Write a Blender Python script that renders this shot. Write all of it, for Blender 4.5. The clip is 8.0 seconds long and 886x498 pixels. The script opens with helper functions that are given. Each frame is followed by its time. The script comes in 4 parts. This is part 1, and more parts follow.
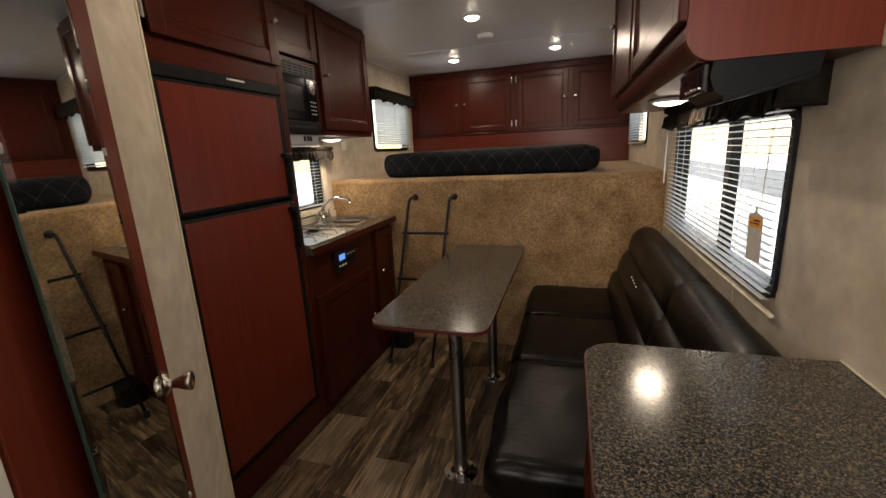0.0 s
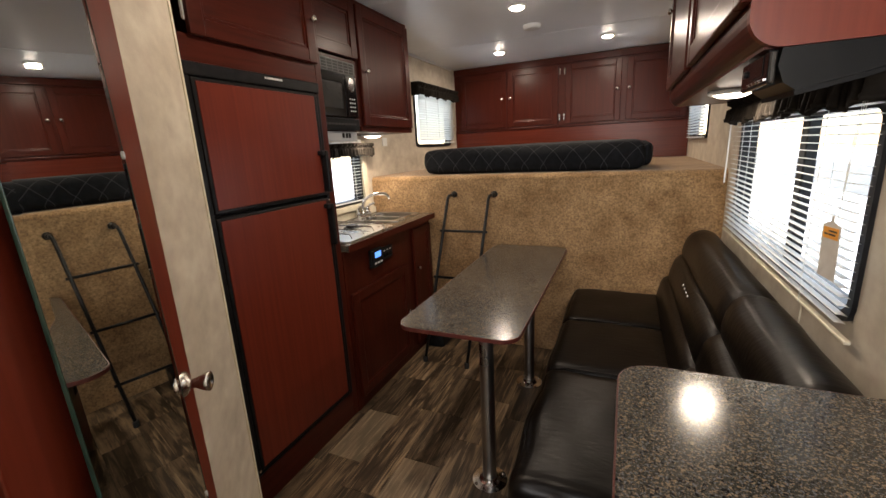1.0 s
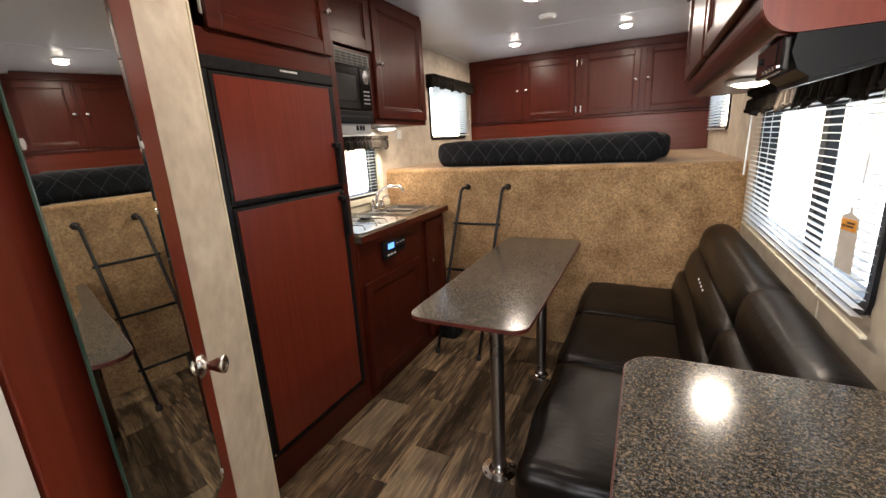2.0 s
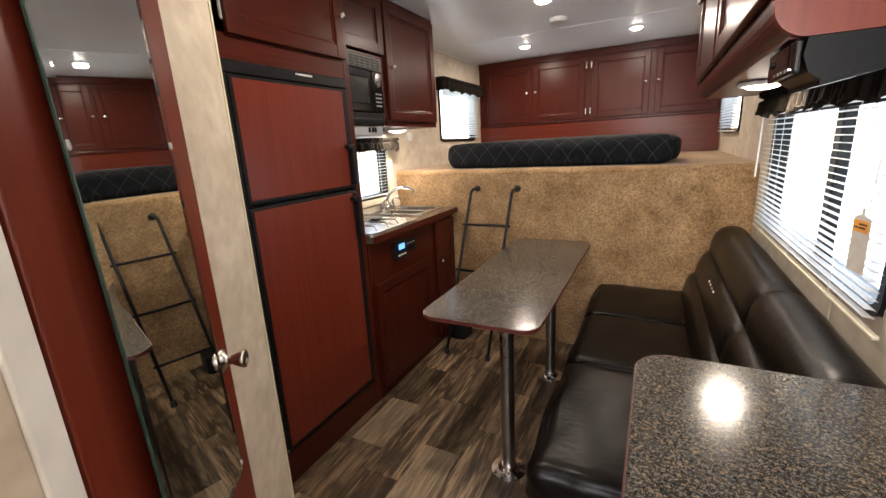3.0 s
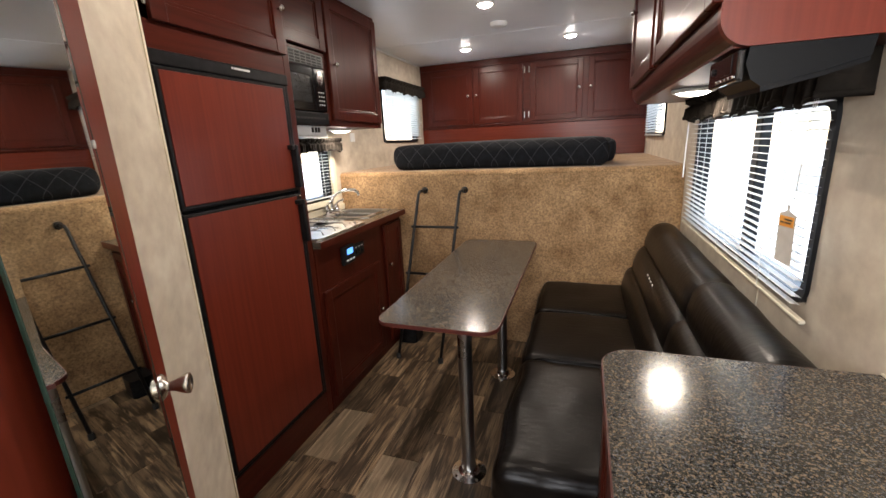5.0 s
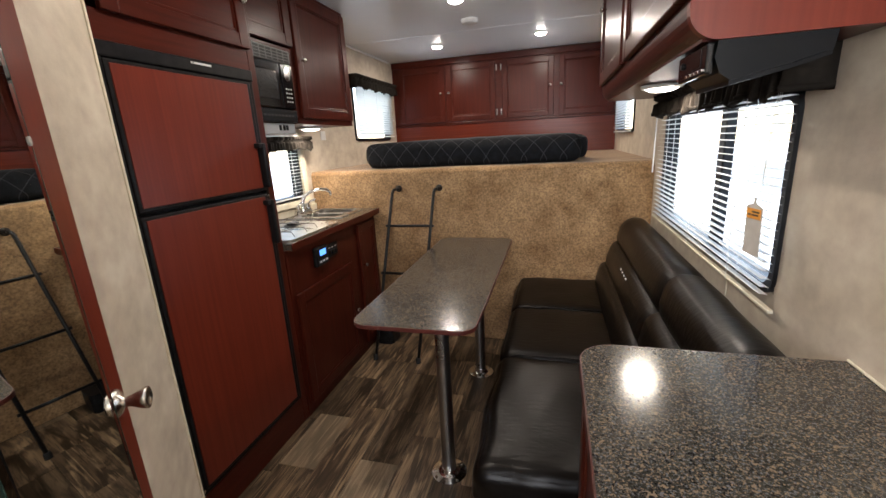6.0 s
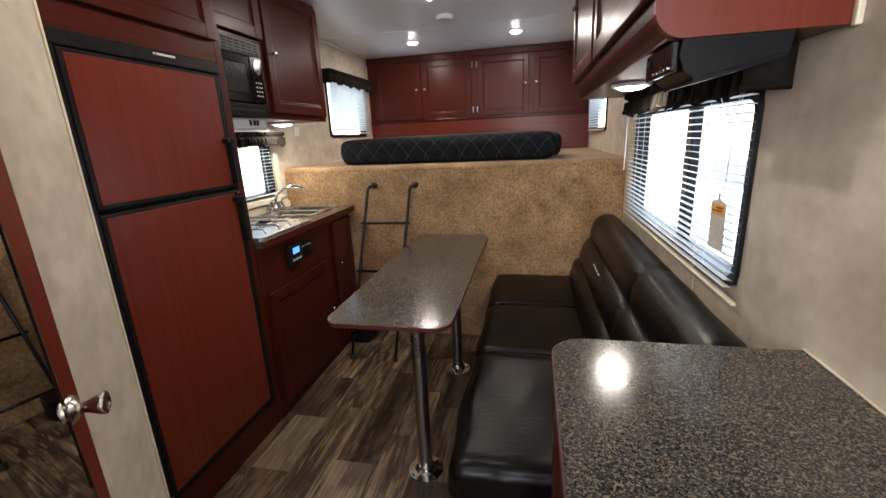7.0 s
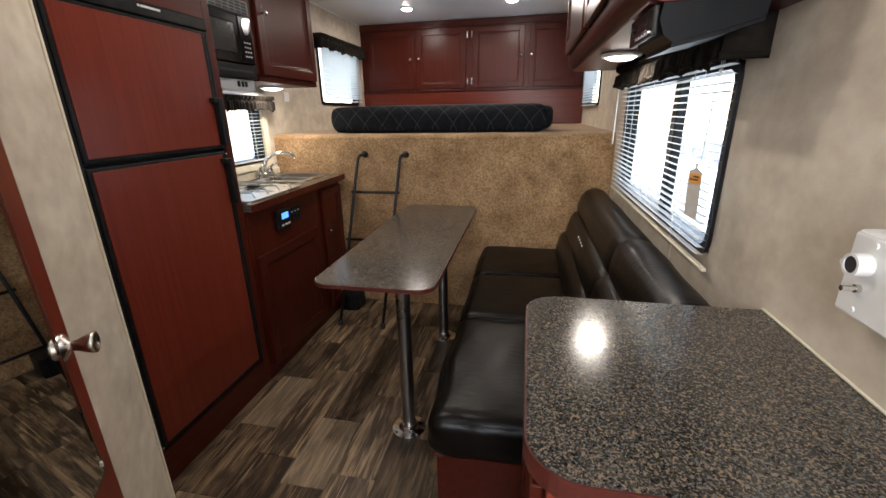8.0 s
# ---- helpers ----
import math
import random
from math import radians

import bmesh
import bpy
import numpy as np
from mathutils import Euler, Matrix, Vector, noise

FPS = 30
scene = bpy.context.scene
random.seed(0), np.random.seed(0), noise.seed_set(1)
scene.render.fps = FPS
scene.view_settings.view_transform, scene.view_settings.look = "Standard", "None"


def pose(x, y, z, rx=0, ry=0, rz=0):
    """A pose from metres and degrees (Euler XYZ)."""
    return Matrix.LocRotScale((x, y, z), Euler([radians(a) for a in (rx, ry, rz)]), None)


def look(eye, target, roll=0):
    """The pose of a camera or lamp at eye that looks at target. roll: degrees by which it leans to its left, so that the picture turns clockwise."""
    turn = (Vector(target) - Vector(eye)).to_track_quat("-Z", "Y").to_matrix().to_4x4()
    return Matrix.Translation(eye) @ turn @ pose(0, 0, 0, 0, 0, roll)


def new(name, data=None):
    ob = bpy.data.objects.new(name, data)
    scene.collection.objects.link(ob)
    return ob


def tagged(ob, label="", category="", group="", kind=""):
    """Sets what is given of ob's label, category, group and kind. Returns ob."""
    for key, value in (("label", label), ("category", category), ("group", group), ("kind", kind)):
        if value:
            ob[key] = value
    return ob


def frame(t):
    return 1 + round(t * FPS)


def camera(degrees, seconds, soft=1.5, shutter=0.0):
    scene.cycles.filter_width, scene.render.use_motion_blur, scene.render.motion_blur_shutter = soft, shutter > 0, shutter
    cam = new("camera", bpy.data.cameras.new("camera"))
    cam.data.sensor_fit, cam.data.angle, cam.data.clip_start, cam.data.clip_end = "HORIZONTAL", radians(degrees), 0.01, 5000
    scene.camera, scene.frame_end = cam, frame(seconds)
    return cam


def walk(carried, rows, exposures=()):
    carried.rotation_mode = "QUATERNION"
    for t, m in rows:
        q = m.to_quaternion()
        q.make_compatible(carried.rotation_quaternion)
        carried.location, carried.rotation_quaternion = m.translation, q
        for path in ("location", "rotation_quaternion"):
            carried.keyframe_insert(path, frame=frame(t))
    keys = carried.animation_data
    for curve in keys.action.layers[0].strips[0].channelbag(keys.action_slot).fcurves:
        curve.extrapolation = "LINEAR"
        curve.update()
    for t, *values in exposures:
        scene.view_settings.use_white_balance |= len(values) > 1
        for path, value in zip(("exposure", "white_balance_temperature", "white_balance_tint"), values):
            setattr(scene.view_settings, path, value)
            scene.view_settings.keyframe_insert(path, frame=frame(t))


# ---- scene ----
cam = camera(94.0, 8.0)
PATH = [
    (0, (0.341, 0.535, 1.373), (-0.245, 2.391, 0.914), -2.9),
    (0.5, (0.335, 0.589, 1.382), (-0.287, 2.433, 0.92), -2.8),
    (1, (0.372, 0.609, 1.385), (-0.42, 2.382, 0.91), -3.0),
    (1.5, (0.393, 0.611, 1.377), (-0.448, 2.355, 0.874), -3.2),
    (3, (0.389, 0.577, 1.377), (-0.503, 2.299, 0.888), -3.1),
    (3.5, (0.381, 0.573, 1.381), (-0.467, 2.318, 0.897), -3.2),
    (4, (0.361, 0.568, 1.38), (-0.433, 2.338, 0.893), -2.8),
    (4.5, (0.338, 0.574, 1.379), (-0.372, 2.379, 0.89), -2.6),
    (6, (0.322, 0.61, 1.37), (-0.197, 2.474, 0.863), -3.1),
    (6.5, (0.324, 0.616, 1.368), (-0.154, 2.49, 0.857), -3.0),
    (7, (0.333, 0.618, 1.365), (-0.084, 2.503, 0.842), -2.7),
    (7.5, (0.345, 0.616, 1.351), (-0.015, 2.504, 0.795), -2.7),
    (8, (0.364, 0.583, 1.33), (-0.014, 2.443, 0.701), -1.0),
]
EXPOSURES = [(0, 1.21, 7020, 14), (0.5, 1.54, 6820, 14), (1.0, 1.82, 6720, 14), (1.5, 2.11, 6520, 14), (3.0, 2.36, 6420, 14), (3.5, 2.41, 6420, 14), (4.5, 2.36, 6320, 14), (6.0, 2.11, 6120, 13), (6.5, 2.06, 6020, 12), (7.0, 1.96, 5970, 12), (8.0, 1.96, 5970, 12)]
walk(cam, [(t, look(eye, target, roll)) for t, eye, target, roll in PATH], EXPOSURES)

# ---- world, sun, large lights ----
world = bpy.data.worlds.new("sky")
scene.world = world
world.use_nodes = True
wn = world.node_tree
sky = wn.nodes.new("ShaderNodeTexSky")
sky.sky_type = "NISHITA"
sky.sun_disc = False
sky.sun_elevation, sky.sun_rotation = radians(41), radians(0)
wn.nodes["Background"].inputs["Strength"].default_value = 0.15
wn.links.new(sky.outputs[0], wn.nodes["Background"].inputs["Color"])
sun = new("sun", bpy.data.lights.new("sun", "SUN"))
sun.data.energy, sun.data.angle, sun.data.color = 5.0, radians(3), (1.0, 0.96, 0.9)
sun.matrix_world = look((-2.5, 18, 14), (0, 2, 0))
LED = 1.65       # watts of one ceiling light
LED_COLOUR = (1.0, 0.86, 0.68)

# ---- materials ----


def material(name, colour, rough=0.5, metal=0.0, colour2=None, scale=(8, 8, 8), detail=4.0, low=0.35, high=0.65,
             bump=0.0, bump_scale=None, vary=0.0, coat=0.0, rough2=None, spec=0.5, swirl=0.0):
    """A surface whose colour runs between two tones by stretched noise, with fine relief and uneven gloss."""
    m = bpy.data.materials.new(name)
    m.use_nodes = True
    nt = m.node_tree
    N, L = nt.nodes, nt.links
    b = N["Principled BSDF"]
    b.inputs["Metallic"].default_value = metal
    b.inputs["Roughness"].default_value = rough
    b.inputs["Coat Weight"].default_value = coat
    b.inputs["Coat Roughness"].default_value = 0.12
    b.inputs["Specular IOR Level"].default_value = spec
    tc = N.new("ShaderNodeTexCoord")
    mp = N.new("ShaderNodeMapping")
    mp.inputs["Scale"].default_value = scale
    L.new(tc.outputs["Object"], mp.inputs["Vector"])
    n1 = N.new("ShaderNodeTexNoise")
    n1.inputs["Scale"].default_value = 1.0
    n1.inputs["Detail"].default_value = detail
    n1.inputs["Distortion"].default_value = swirl
    L.new(mp.outputs[0], n1.inputs["Vector"])
    r = N.new("ShaderNodeValToRGB")
    r.color_ramp.elements[0].position, r.color_ramp.elements[1].position = low, high
    r.color_ramp.elements[0].color = (*colour, 1)
    r.color_ramp.elements[1].color = (*(colour2 or colour), 1)
    L.new(n1.outputs["Fac"], r.inputs[0])
    out = r.outputs[0]
    if vary:
        oi = N.new("ShaderNodeObjectInfo")
        hs = N.new("ShaderNodeHueSaturation")
        mr = N.new("ShaderNodeMapRange")
        mr.inputs["To Min"].default_value, mr.inputs["To Max"].default_value = 1 - vary, 1 + vary
        L.new(oi.outputs["Random"], mr.inputs["Value"])
        L.new(mr.outputs[0], hs.inputs["Value"])
        L.new(out, hs.inputs["Color"])
        out = hs.outputs[0]
    L.new(out, b.inputs["Base Color"])
    if rough2 is not None:
        n3 = N.new("ShaderNodeTexNoise")
        n3.inputs["Scale"].default_value = 7.0
        n3.inputs["Detail"].default_value = 5.0
        L.new(tc.outputs["Object"], n3.inputs["Vector"])
        mr2 = N.new("ShaderNodeMapRange")
        mr2.inputs["From Min"].default_value, mr2.inputs["From Max"].default_value = 0.3, 0.7
        mr2.inputs["To Min"].default_value, mr2.inputs["To Max"].default_value = rough, rough2
        L.new(n3.outputs["Fac"], mr2.inputs["Value"])
        L.new(mr2.outputs[0], b.inputs["Roughness"])
    if bump:
        n2 = N.new("ShaderNodeTexNoise")
        n2.inputs["Scale"].default_value = 1.0
        n2.inputs["Detail"].default_value = 3.0
        mp2 = N.new("ShaderNodeMapping")
        mp2.inputs["Scale"].default_value = bump_scale or scale
        L.new(tc.outputs["Object"], mp2.inputs["Vector"])
        L.new(mp2.outputs[0], n2.inputs["Vector"])
        bp = N.new("ShaderNodeBump")
        bp.inputs["Strength"].default_value = bump
        bp.inputs["Distance"].default_value = 0.004
        L.new(n2.outputs["Fac"], bp.inputs["Height"])
        L.new(bp.outputs[0], b.inputs["Normal"])
    return m


def nodes_of(m):
    return m.node_tree.nodes, m.node_tree.links, m.node_tree.nodes["Principled BSDF"]


# cherry-stained wood; the grain runs along z, y or x
CH1, CH2 = (0.045, 0.0070, 0.0034), (0.065, 0.0106, 0.0052)
cherry = material("cherry_upright", CH1, 0.31, colour2=CH2, scale=(52, 52, 2.6), detail=6, vary=0.1, spec=0.19, swirl=0.9)
cherry_y = material("cherry_along", CH1, 0.31, colour2=CH2, scale=(52, 2.6, 52), detail=6, vary=0.1, spec=0.19, swirl=0.9)
cherry_x = material("cherry_across", CH1, 0.31, colour2=CH2, scale=(2.6, 52, 52), detail=6, vary=0.1, spec=0.19, swirl=0.9)
cherry_panel = material("cherry_laminate", (0.124, 0.0195, 0.0102), 0.31, colour2=(0.154, 0.0255, 0.0132), scale=(75, 75, 1.8), detail=6, spec=0.32)
cherry_panel_x = material("cherry_laminate_across", (0.088, 0.0145, 0.0072), 0.27, colour2=(0.115, 0.0200, 0.0098), scale=(1.8, 75, 75), detail=6, spec=0.24)
edge_band = material("red_edge_band", (0.060, 0.012, 0.008), 0.4, colour2=(0.08, 0.016, 0.0105), scale=(20, 20, 20))
black_trim = material("black_plastic", (0.006, 0.006, 0.007), 0.38, colour2=(0.013, 0.013, 0.014), scale=(30, 30, 30), bump=0.03, bump_scale=(400, 400, 400), spec=0.16)
black_gloss = material("black_glass", (0.006, 0.006, 0.007), 0.08, colour2=(0.009, 0.009, 0.01), scale=(4, 4, 4), rough2=0.14)
charcoal = material("charcoal_plastic", (0.005, 0.0055, 0.006), 0.36, colour2=(0.007, 0.0075, 0.0085), scale=(6, 6, 6), bump=0.03, bump_scale=(500, 500, 500), spec=0.12)
vent_grey = material("vent_grey", (0.10, 0.10, 0.10), 0.4, colour2=(0.13, 0.13, 0.13), scale=(9, 9, 9), spec=0.3)
grey_plastic = material("grey_plastic", (0.33, 0.34, 0.35), 0.4, colour2=(0.4, 0.41, 0.42), scale=(9, 9, 9))
white_plastic = material("white_plastic", (0.74, 0.74, 0.72), 0.35, colour2=(0.82, 0.82, 0.8), scale=(12, 12, 12))
blind_white = material("blind_white", (0.78, 0.78, 0.75), 0.45, colour2=(0.85, 0.85, 0.82), scale=(9, 9, 9))
cream = material("cream_vinyl", (0.62, 0.56, 0.42), 0.45, colour2=(0.72, 0.66, 0.52), scale=(14, 14, 14))
steel = material("brushed_steel", (0.55, 0.54, 0.52), 0.24, metal=1, colour2=(0.66, 0.65, 0.63), scale=(4, 60, 60), bump=0.03, bump_scale=(6, 300, 300), rough2=0.34)
chrome = material("chrome", (0.72, 0.72, 0.72), 0.08, metal=1, colour2=(0.8, 0.8, 0.8), scale=(10, 10, 10), rough2=0.16)
nickel = material("satin_nickel", (0.6, 0.57, 0.53), 0.22, metal=1, colour2=(0.68, 0.65, 0.6), scale=(20, 20, 20), rough2=0.3)
leg_steel = material("table_leg_steel", (0.30, 0.29, 0.28), 0.26, metal=1, colour2=(0.38, 0.37, 0.35), scale=(60, 60, 4), rough2=0.34)
black_metal = material("black_painted_tube", (0.006, 0.006, 0.0065), 0.38, colour2=(0.011, 0.011, 0.011), scale=(15, 15, 15), bump=0.05, bump_scale=(200, 200, 200), spec=0.3)
leather = material("black_leatherette", (0.0035, 0.0026, 0.0021), 0.33, colour2=(0.0050, 0.0038, 0.0031), scale=(5, 5, 5), bump=0.32, bump_scale=(20, 62, 30), spec=0.15)
valance_cloth = material("black_valance_cloth", (0.010, 0.008, 0.0065), 0.85, colour2=(0.022, 0.018, 0.014), scale=(25, 25, 25), bump=0.2, bump_scale=(500, 500, 500), spec=0.1)
ceiling_mat = material("white_ceiling_panel", (0.83, 0.86, 0.89), 0.34, colour2=(0.87, 0.89, 0.91), scale=(2, 2, 2), bump=0.05, bump_scale=(70, 70, 70), rough2=0.5)
mirror_rim = material("mirror_edge_green", (0.02, 0.05, 0.042), 0.12, colour2=(0.035, 0.075, 0.06), scale=(9, 9, 9))
clip_clear = material("clear_clip", (0.42, 0.43, 0.42), 0.2, colour2=(0.5, 0.5, 0.5), scale=(60, 60, 60))
paper = material("tag_paper", (0.5, 0.48, 0.44), 0.7, colour2=(0.58, 0.56, 0.52), scale=(30, 30, 30))
orange = material("orange_print", (0.75, 0.3, 0.03), 0.6, colour2=(0.8, 0.36, 0.05), scale=(40, 40, 40))
ink = material("black_ink", (0.02, 0.02, 0.02), 0.6)
silver_print = material("silver_print", (0.6, 0.6, 0.6), 0.4, colour2=(0.66, 0.66, 0.66), scale=(20, 20, 20))
rubber = material("black_rubber", (0.015, 0.015, 0.015), 0.7, colour2=(0.022, 0.022, 0.022), scale=(30, 30, 30))


def wallpaper():
    """Beige vinyl wall covering: fine cross-weave, soft upright streaks and broad clouds."""
    m = material("beige_wallpaper", (0.48, 0.412, 0.320), 0.55, colour2=(0.62, 0.545, 0.440), scale=(6.5, 6.5, 7.5), detail=9, low=0.28, high=0.72, bump=0.12, bump_scale=(240, 240, 240), rough2=0.65)
    N, L, b = nodes_of(m)
    tc = N.new("ShaderNodeTexCoord")
    mp = N.new("ShaderNodeMapping")
    mp.inputs["Scale"].default_value = (17, 17, 22)
    L.new(tc.outputs["Object"], mp.inputs["Vector"])
    n = N.new("ShaderNodeTexNoise")
    n.inputs["Detail"].default_value = 6
    n.inputs["Scale"].default_value = 1.0
    L.new(mp.outputs[0], n.inputs["Vector"])
    mx = N.new("ShaderNodeMix")
    mx.data_type, mx.blend_type = "RGBA", "OVERLAY"
    mx.inputs["Factor"].default_value = 0.34
    old = b.inputs["Base Color"].links[0].from_socket
    L.new(old, mx.inputs["A"])
    L.new(n.outputs["Fac"], mx.inputs["B"])
    L.new(mx.outputs["Result"], b.inputs["Base Color"])
    return m


def carpet():
    """Tan cut-pile carpet: brushed light and dark patches, and a speckled pile."""
    m = material("tan_carpet", (0.205, 0.120, 0.056), 0.95, colour2=(0.44, 0.290, 0.155), scale=(7, 7, 7), detail=12, low=0.22, high=0.78, bump=1.0, bump_scale=(190, 190, 190), spec=0.1)
    N, L, b = nodes_of(m)
    tc = N.new("ShaderNodeTexCoord")
    n = N.new("ShaderNodeTexNoise")
    n.inputs["Scale"].default_value = 100
    n.inputs["Detail"].default_value = 5
    n.inputs["Roughness"].default_value = 0.62
    L.new(tc.outputs["Object"], n.inputs["Vector"])
    r = N.new("ShaderNodeValToRGB")
    r.color_ramp.elements[0].position, r.color_ramp.elements[1].position = 0.34, 0.66
    r.color_ramp.elements[0].color, r.color_ramp.elements[1].color = (0.05, 0.04, 0.03, 1), (0.88, 0.84, 0.78, 1)
    L.new(n.outputs["Fac"], r.inputs[0])
    mx = N.new("ShaderNodeMix")
    mx.data_type, mx.blend_type = "RGBA", "OVERLAY"
    mx.inputs["Factor"].default_value = 0.5
    old = b.inputs["Base Color"].links[0].from_socket
    L.new(old, mx.inputs["A"])
    L.new(r.outputs[0], mx.inputs["B"])
    L.new(mx.outputs["Result"], b.inputs["Base Color"])
    b.inputs["Sheen Weight"].default_value = 0.25
    return m


def granite_laminate():
    """Speckled brown-grey laminate: tan, dark and bluish flecks a few millimetres long."""
    m = material("speckled_laminate", (0.024, 0.0235, 0.019), 0.17, colour2=(0.049, 0.047, 0.038), scale=(16, 16, 16), detail=6, spec=0.38)
    N, L, b = nodes_of(m)
    tc = N.new("ShaderNodeTexCoord")
    old = b.inputs["Base Color"].links[0].from_socket
    for size, tone, lo, hi, offset in ((230, (0.21, 0.155, 0.10), 0.54, 0.63, 0.0), (190, (0.011, 0.0105, 0.012), 0.55, 0.61, 7.0),
                                       (280, (0.12, 0.122, 0.128), 0.56, 0.63, 15.0), (150, (0.20, 0.15, 0.10), 0.60, 0.67, 31.0)):
        mp = N.new("ShaderNodeMapping")
        mp.inputs["Location"].default_value = (offset, offset * 0.7, offset * 1.3)
        L.new(tc.outputs["Object"], mp.inputs["Vector"])
        n = N.new("ShaderNodeTexNoise")
        n.inputs["Scale"].default_value = size
        n.inputs["Detail"].default_value = 2.5
        n.inputs["Distortion"].default_value = 0.6
        L.new(mp.outputs[0], n.inputs["Vector"])
        mr = N.new("ShaderNodeMapRange")
        mr.inputs["From Min"].default_value, mr.inputs["From Max"].default_value = lo, hi
        L.new(n.outputs["Fac"], mr.inputs["Value"])
        mx = N.new("ShaderNodeMix")
        mx.data_type = "RGBA"
        mx.inputs["B"].default_value = (*tone, 1)
        L.new(mr.outputs[0], mx.inputs["Factor"])
        L.new(old, mx.inputs["A"])
        old = mx.outputs["Result"]
    L.new(old, b.inputs["Base Color"])
    return m


def weathered_plank(name="weathered_plank", worn=0.0):
    """Printed vinyl plank: grey-brown barn wood with dark streaks, each plank a tone of its own, some worn pale."""
    m = material(name, (0.06, 0.041, 0.026), 0.38, colour2=(0.30, 0.225, 0.15), scale=(26, 2.6, 26), detail=9, low=0.3, high=0.72, bump=0.12, bump_scale=(120, 8, 120), rough2=0.5)
    N, L, b = nodes_of(m)
    tc = N.new("ShaderNodeTexCoord")
    oi = N.new("ShaderNodeObjectInfo")
    add = N.new("ShaderNodeVectorMath")
    add.operation = "ADD"
    sc = N.new("ShaderNodeMath")
    sc.operation = "MULTIPLY"
    sc.inputs[1].default_value = 60.0
    L.new(oi.outputs["Random"], sc.inputs[0])
    L.new(tc.outputs["Object"], add.inputs[0])
    L.new(sc.outputs[0], add.inputs[1])
    for node in N:
        if node.bl_idname == "ShaderNodeMapping":
            L.new(add.outputs[0], node.inputs["Vector"])
    old = b.inputs["Base Color"].links[0].from_socket
    # broad dark smoky patches along the grain
    mp = N.new("ShaderNodeMapping")
    mp.inputs["Scale"].default_value = (13, 3.2, 13)
    L.new(add.outputs[0], mp.inputs["Vector"])
    n = N.new("ShaderNodeTexNoise")
    n.inputs["Scale"].default_value = 1.0
    n.inputs["Detail"].default_value = 7
    n.inputs["Distortion"].default_value = 1.5
    L.new(mp.outputs[0], n.inputs["Vector"])
    mr = N.new("ShaderNodeMapRange")
    mr.inputs["From Min"].default_value, mr.inputs["From Max"].default_value = 0.44, 0.58
    mr.inputs["To Max"].default_value = 0.82
    L.new(n.outputs["Fac"], mr.inputs["Value"])
    mx = N.new("ShaderNodeMix")
    mx.data_type = "RGBA"
    mx.inputs["B"].default_value = (0.026, 0.018, 0.012, 1)
    L.new(mr.outputs[0], mx.inputs["Factor"])
    L.new(old, mx.inputs["A"])
    # fine dark grain and pale scuffed streaks
    last = mx.outputs["Result"]
    for size, lo, hi, most, tone2 in (((210, 6, 210), 0.53, 0.62, 0.75, (0.03, 0.019, 0.012)), ((80, 3.4, 80), 0.57, 0.67, 0.7, (0.42, 0.33, 0.225)), ((34, 2.6, 34), 0.58, 0.67, 0.6, (0.36, 0.28, 0.19))):
        mpf = N.new("ShaderNodeMapping")
        mpf.inputs["Scale"].default_value = size
        L.new(add.outputs[0], mpf.inputs["Vector"])
        nf = N.new("ShaderNodeTexNoise")
        nf.inputs["Scale"].default_value = 1.0
        nf.inputs["Detail"].default_value = 4.0
        nf.inputs["Distortion"].default_value = 0.8
        L.new(mpf.outputs[0], nf.inputs["Vector"])
        mrf = N.new("ShaderNodeMapRange")
        mrf.inputs["From Min"].default_value, mrf.inputs["From Max"].default_value = lo, hi
        mrf.inputs["To Max"].default_value = most
        L.new(nf.outputs["Fac"], mrf.inputs["Value"])
        mf = N.new("ShaderNodeMix")
        mf.data_type = "RGBA"
        mf.inputs["B"].default_value = (*tone2, 1)
        L.new(mrf.outputs[0], mf.inputs["Factor"])
        L.new(last, mf.inputs["A"])
        last = mf.outputs["Result"]
    # tone of the single plank
    if worn:
        wear = N.new("ShaderNodeMix")
        wear.data_type = "RGBA"
        wear.inputs["Factor"].default_value = worn
        wear.inputs["B"].default_value = (0.33, 0.265, 0.19, 1)
        L.new(last, wear.inputs["A"])
        last = wear.outputs["Result"]
    tone = N.new("ShaderNodeValToRGB")
    low, high = ((0.85, 0.82, 0.77), (1.1, 1.04, 0.95)) if worn else ((0.45, 0.40, 0.34), (1.25, 1.14, 1.0))
    tone.color_ramp.elements[0].color, tone.color_ramp.elements[1].color = (*low, 1), (*high, 1)
    L.new(oi.outputs["Random"], tone.inputs[0])
    mul = N.new("ShaderNodeMix")
    mul.data_type, mul.blend_type = "RGBA", "MULTIPLY"
    mul.inputs["Factor"].default_value = 1.0
    L.new(last, mul.inputs["A"])
    L.new(tone.outputs[0], mul.inputs["B"])
    L.new(mul.outputs["Result"], b.inputs["Base Color"])
    return m


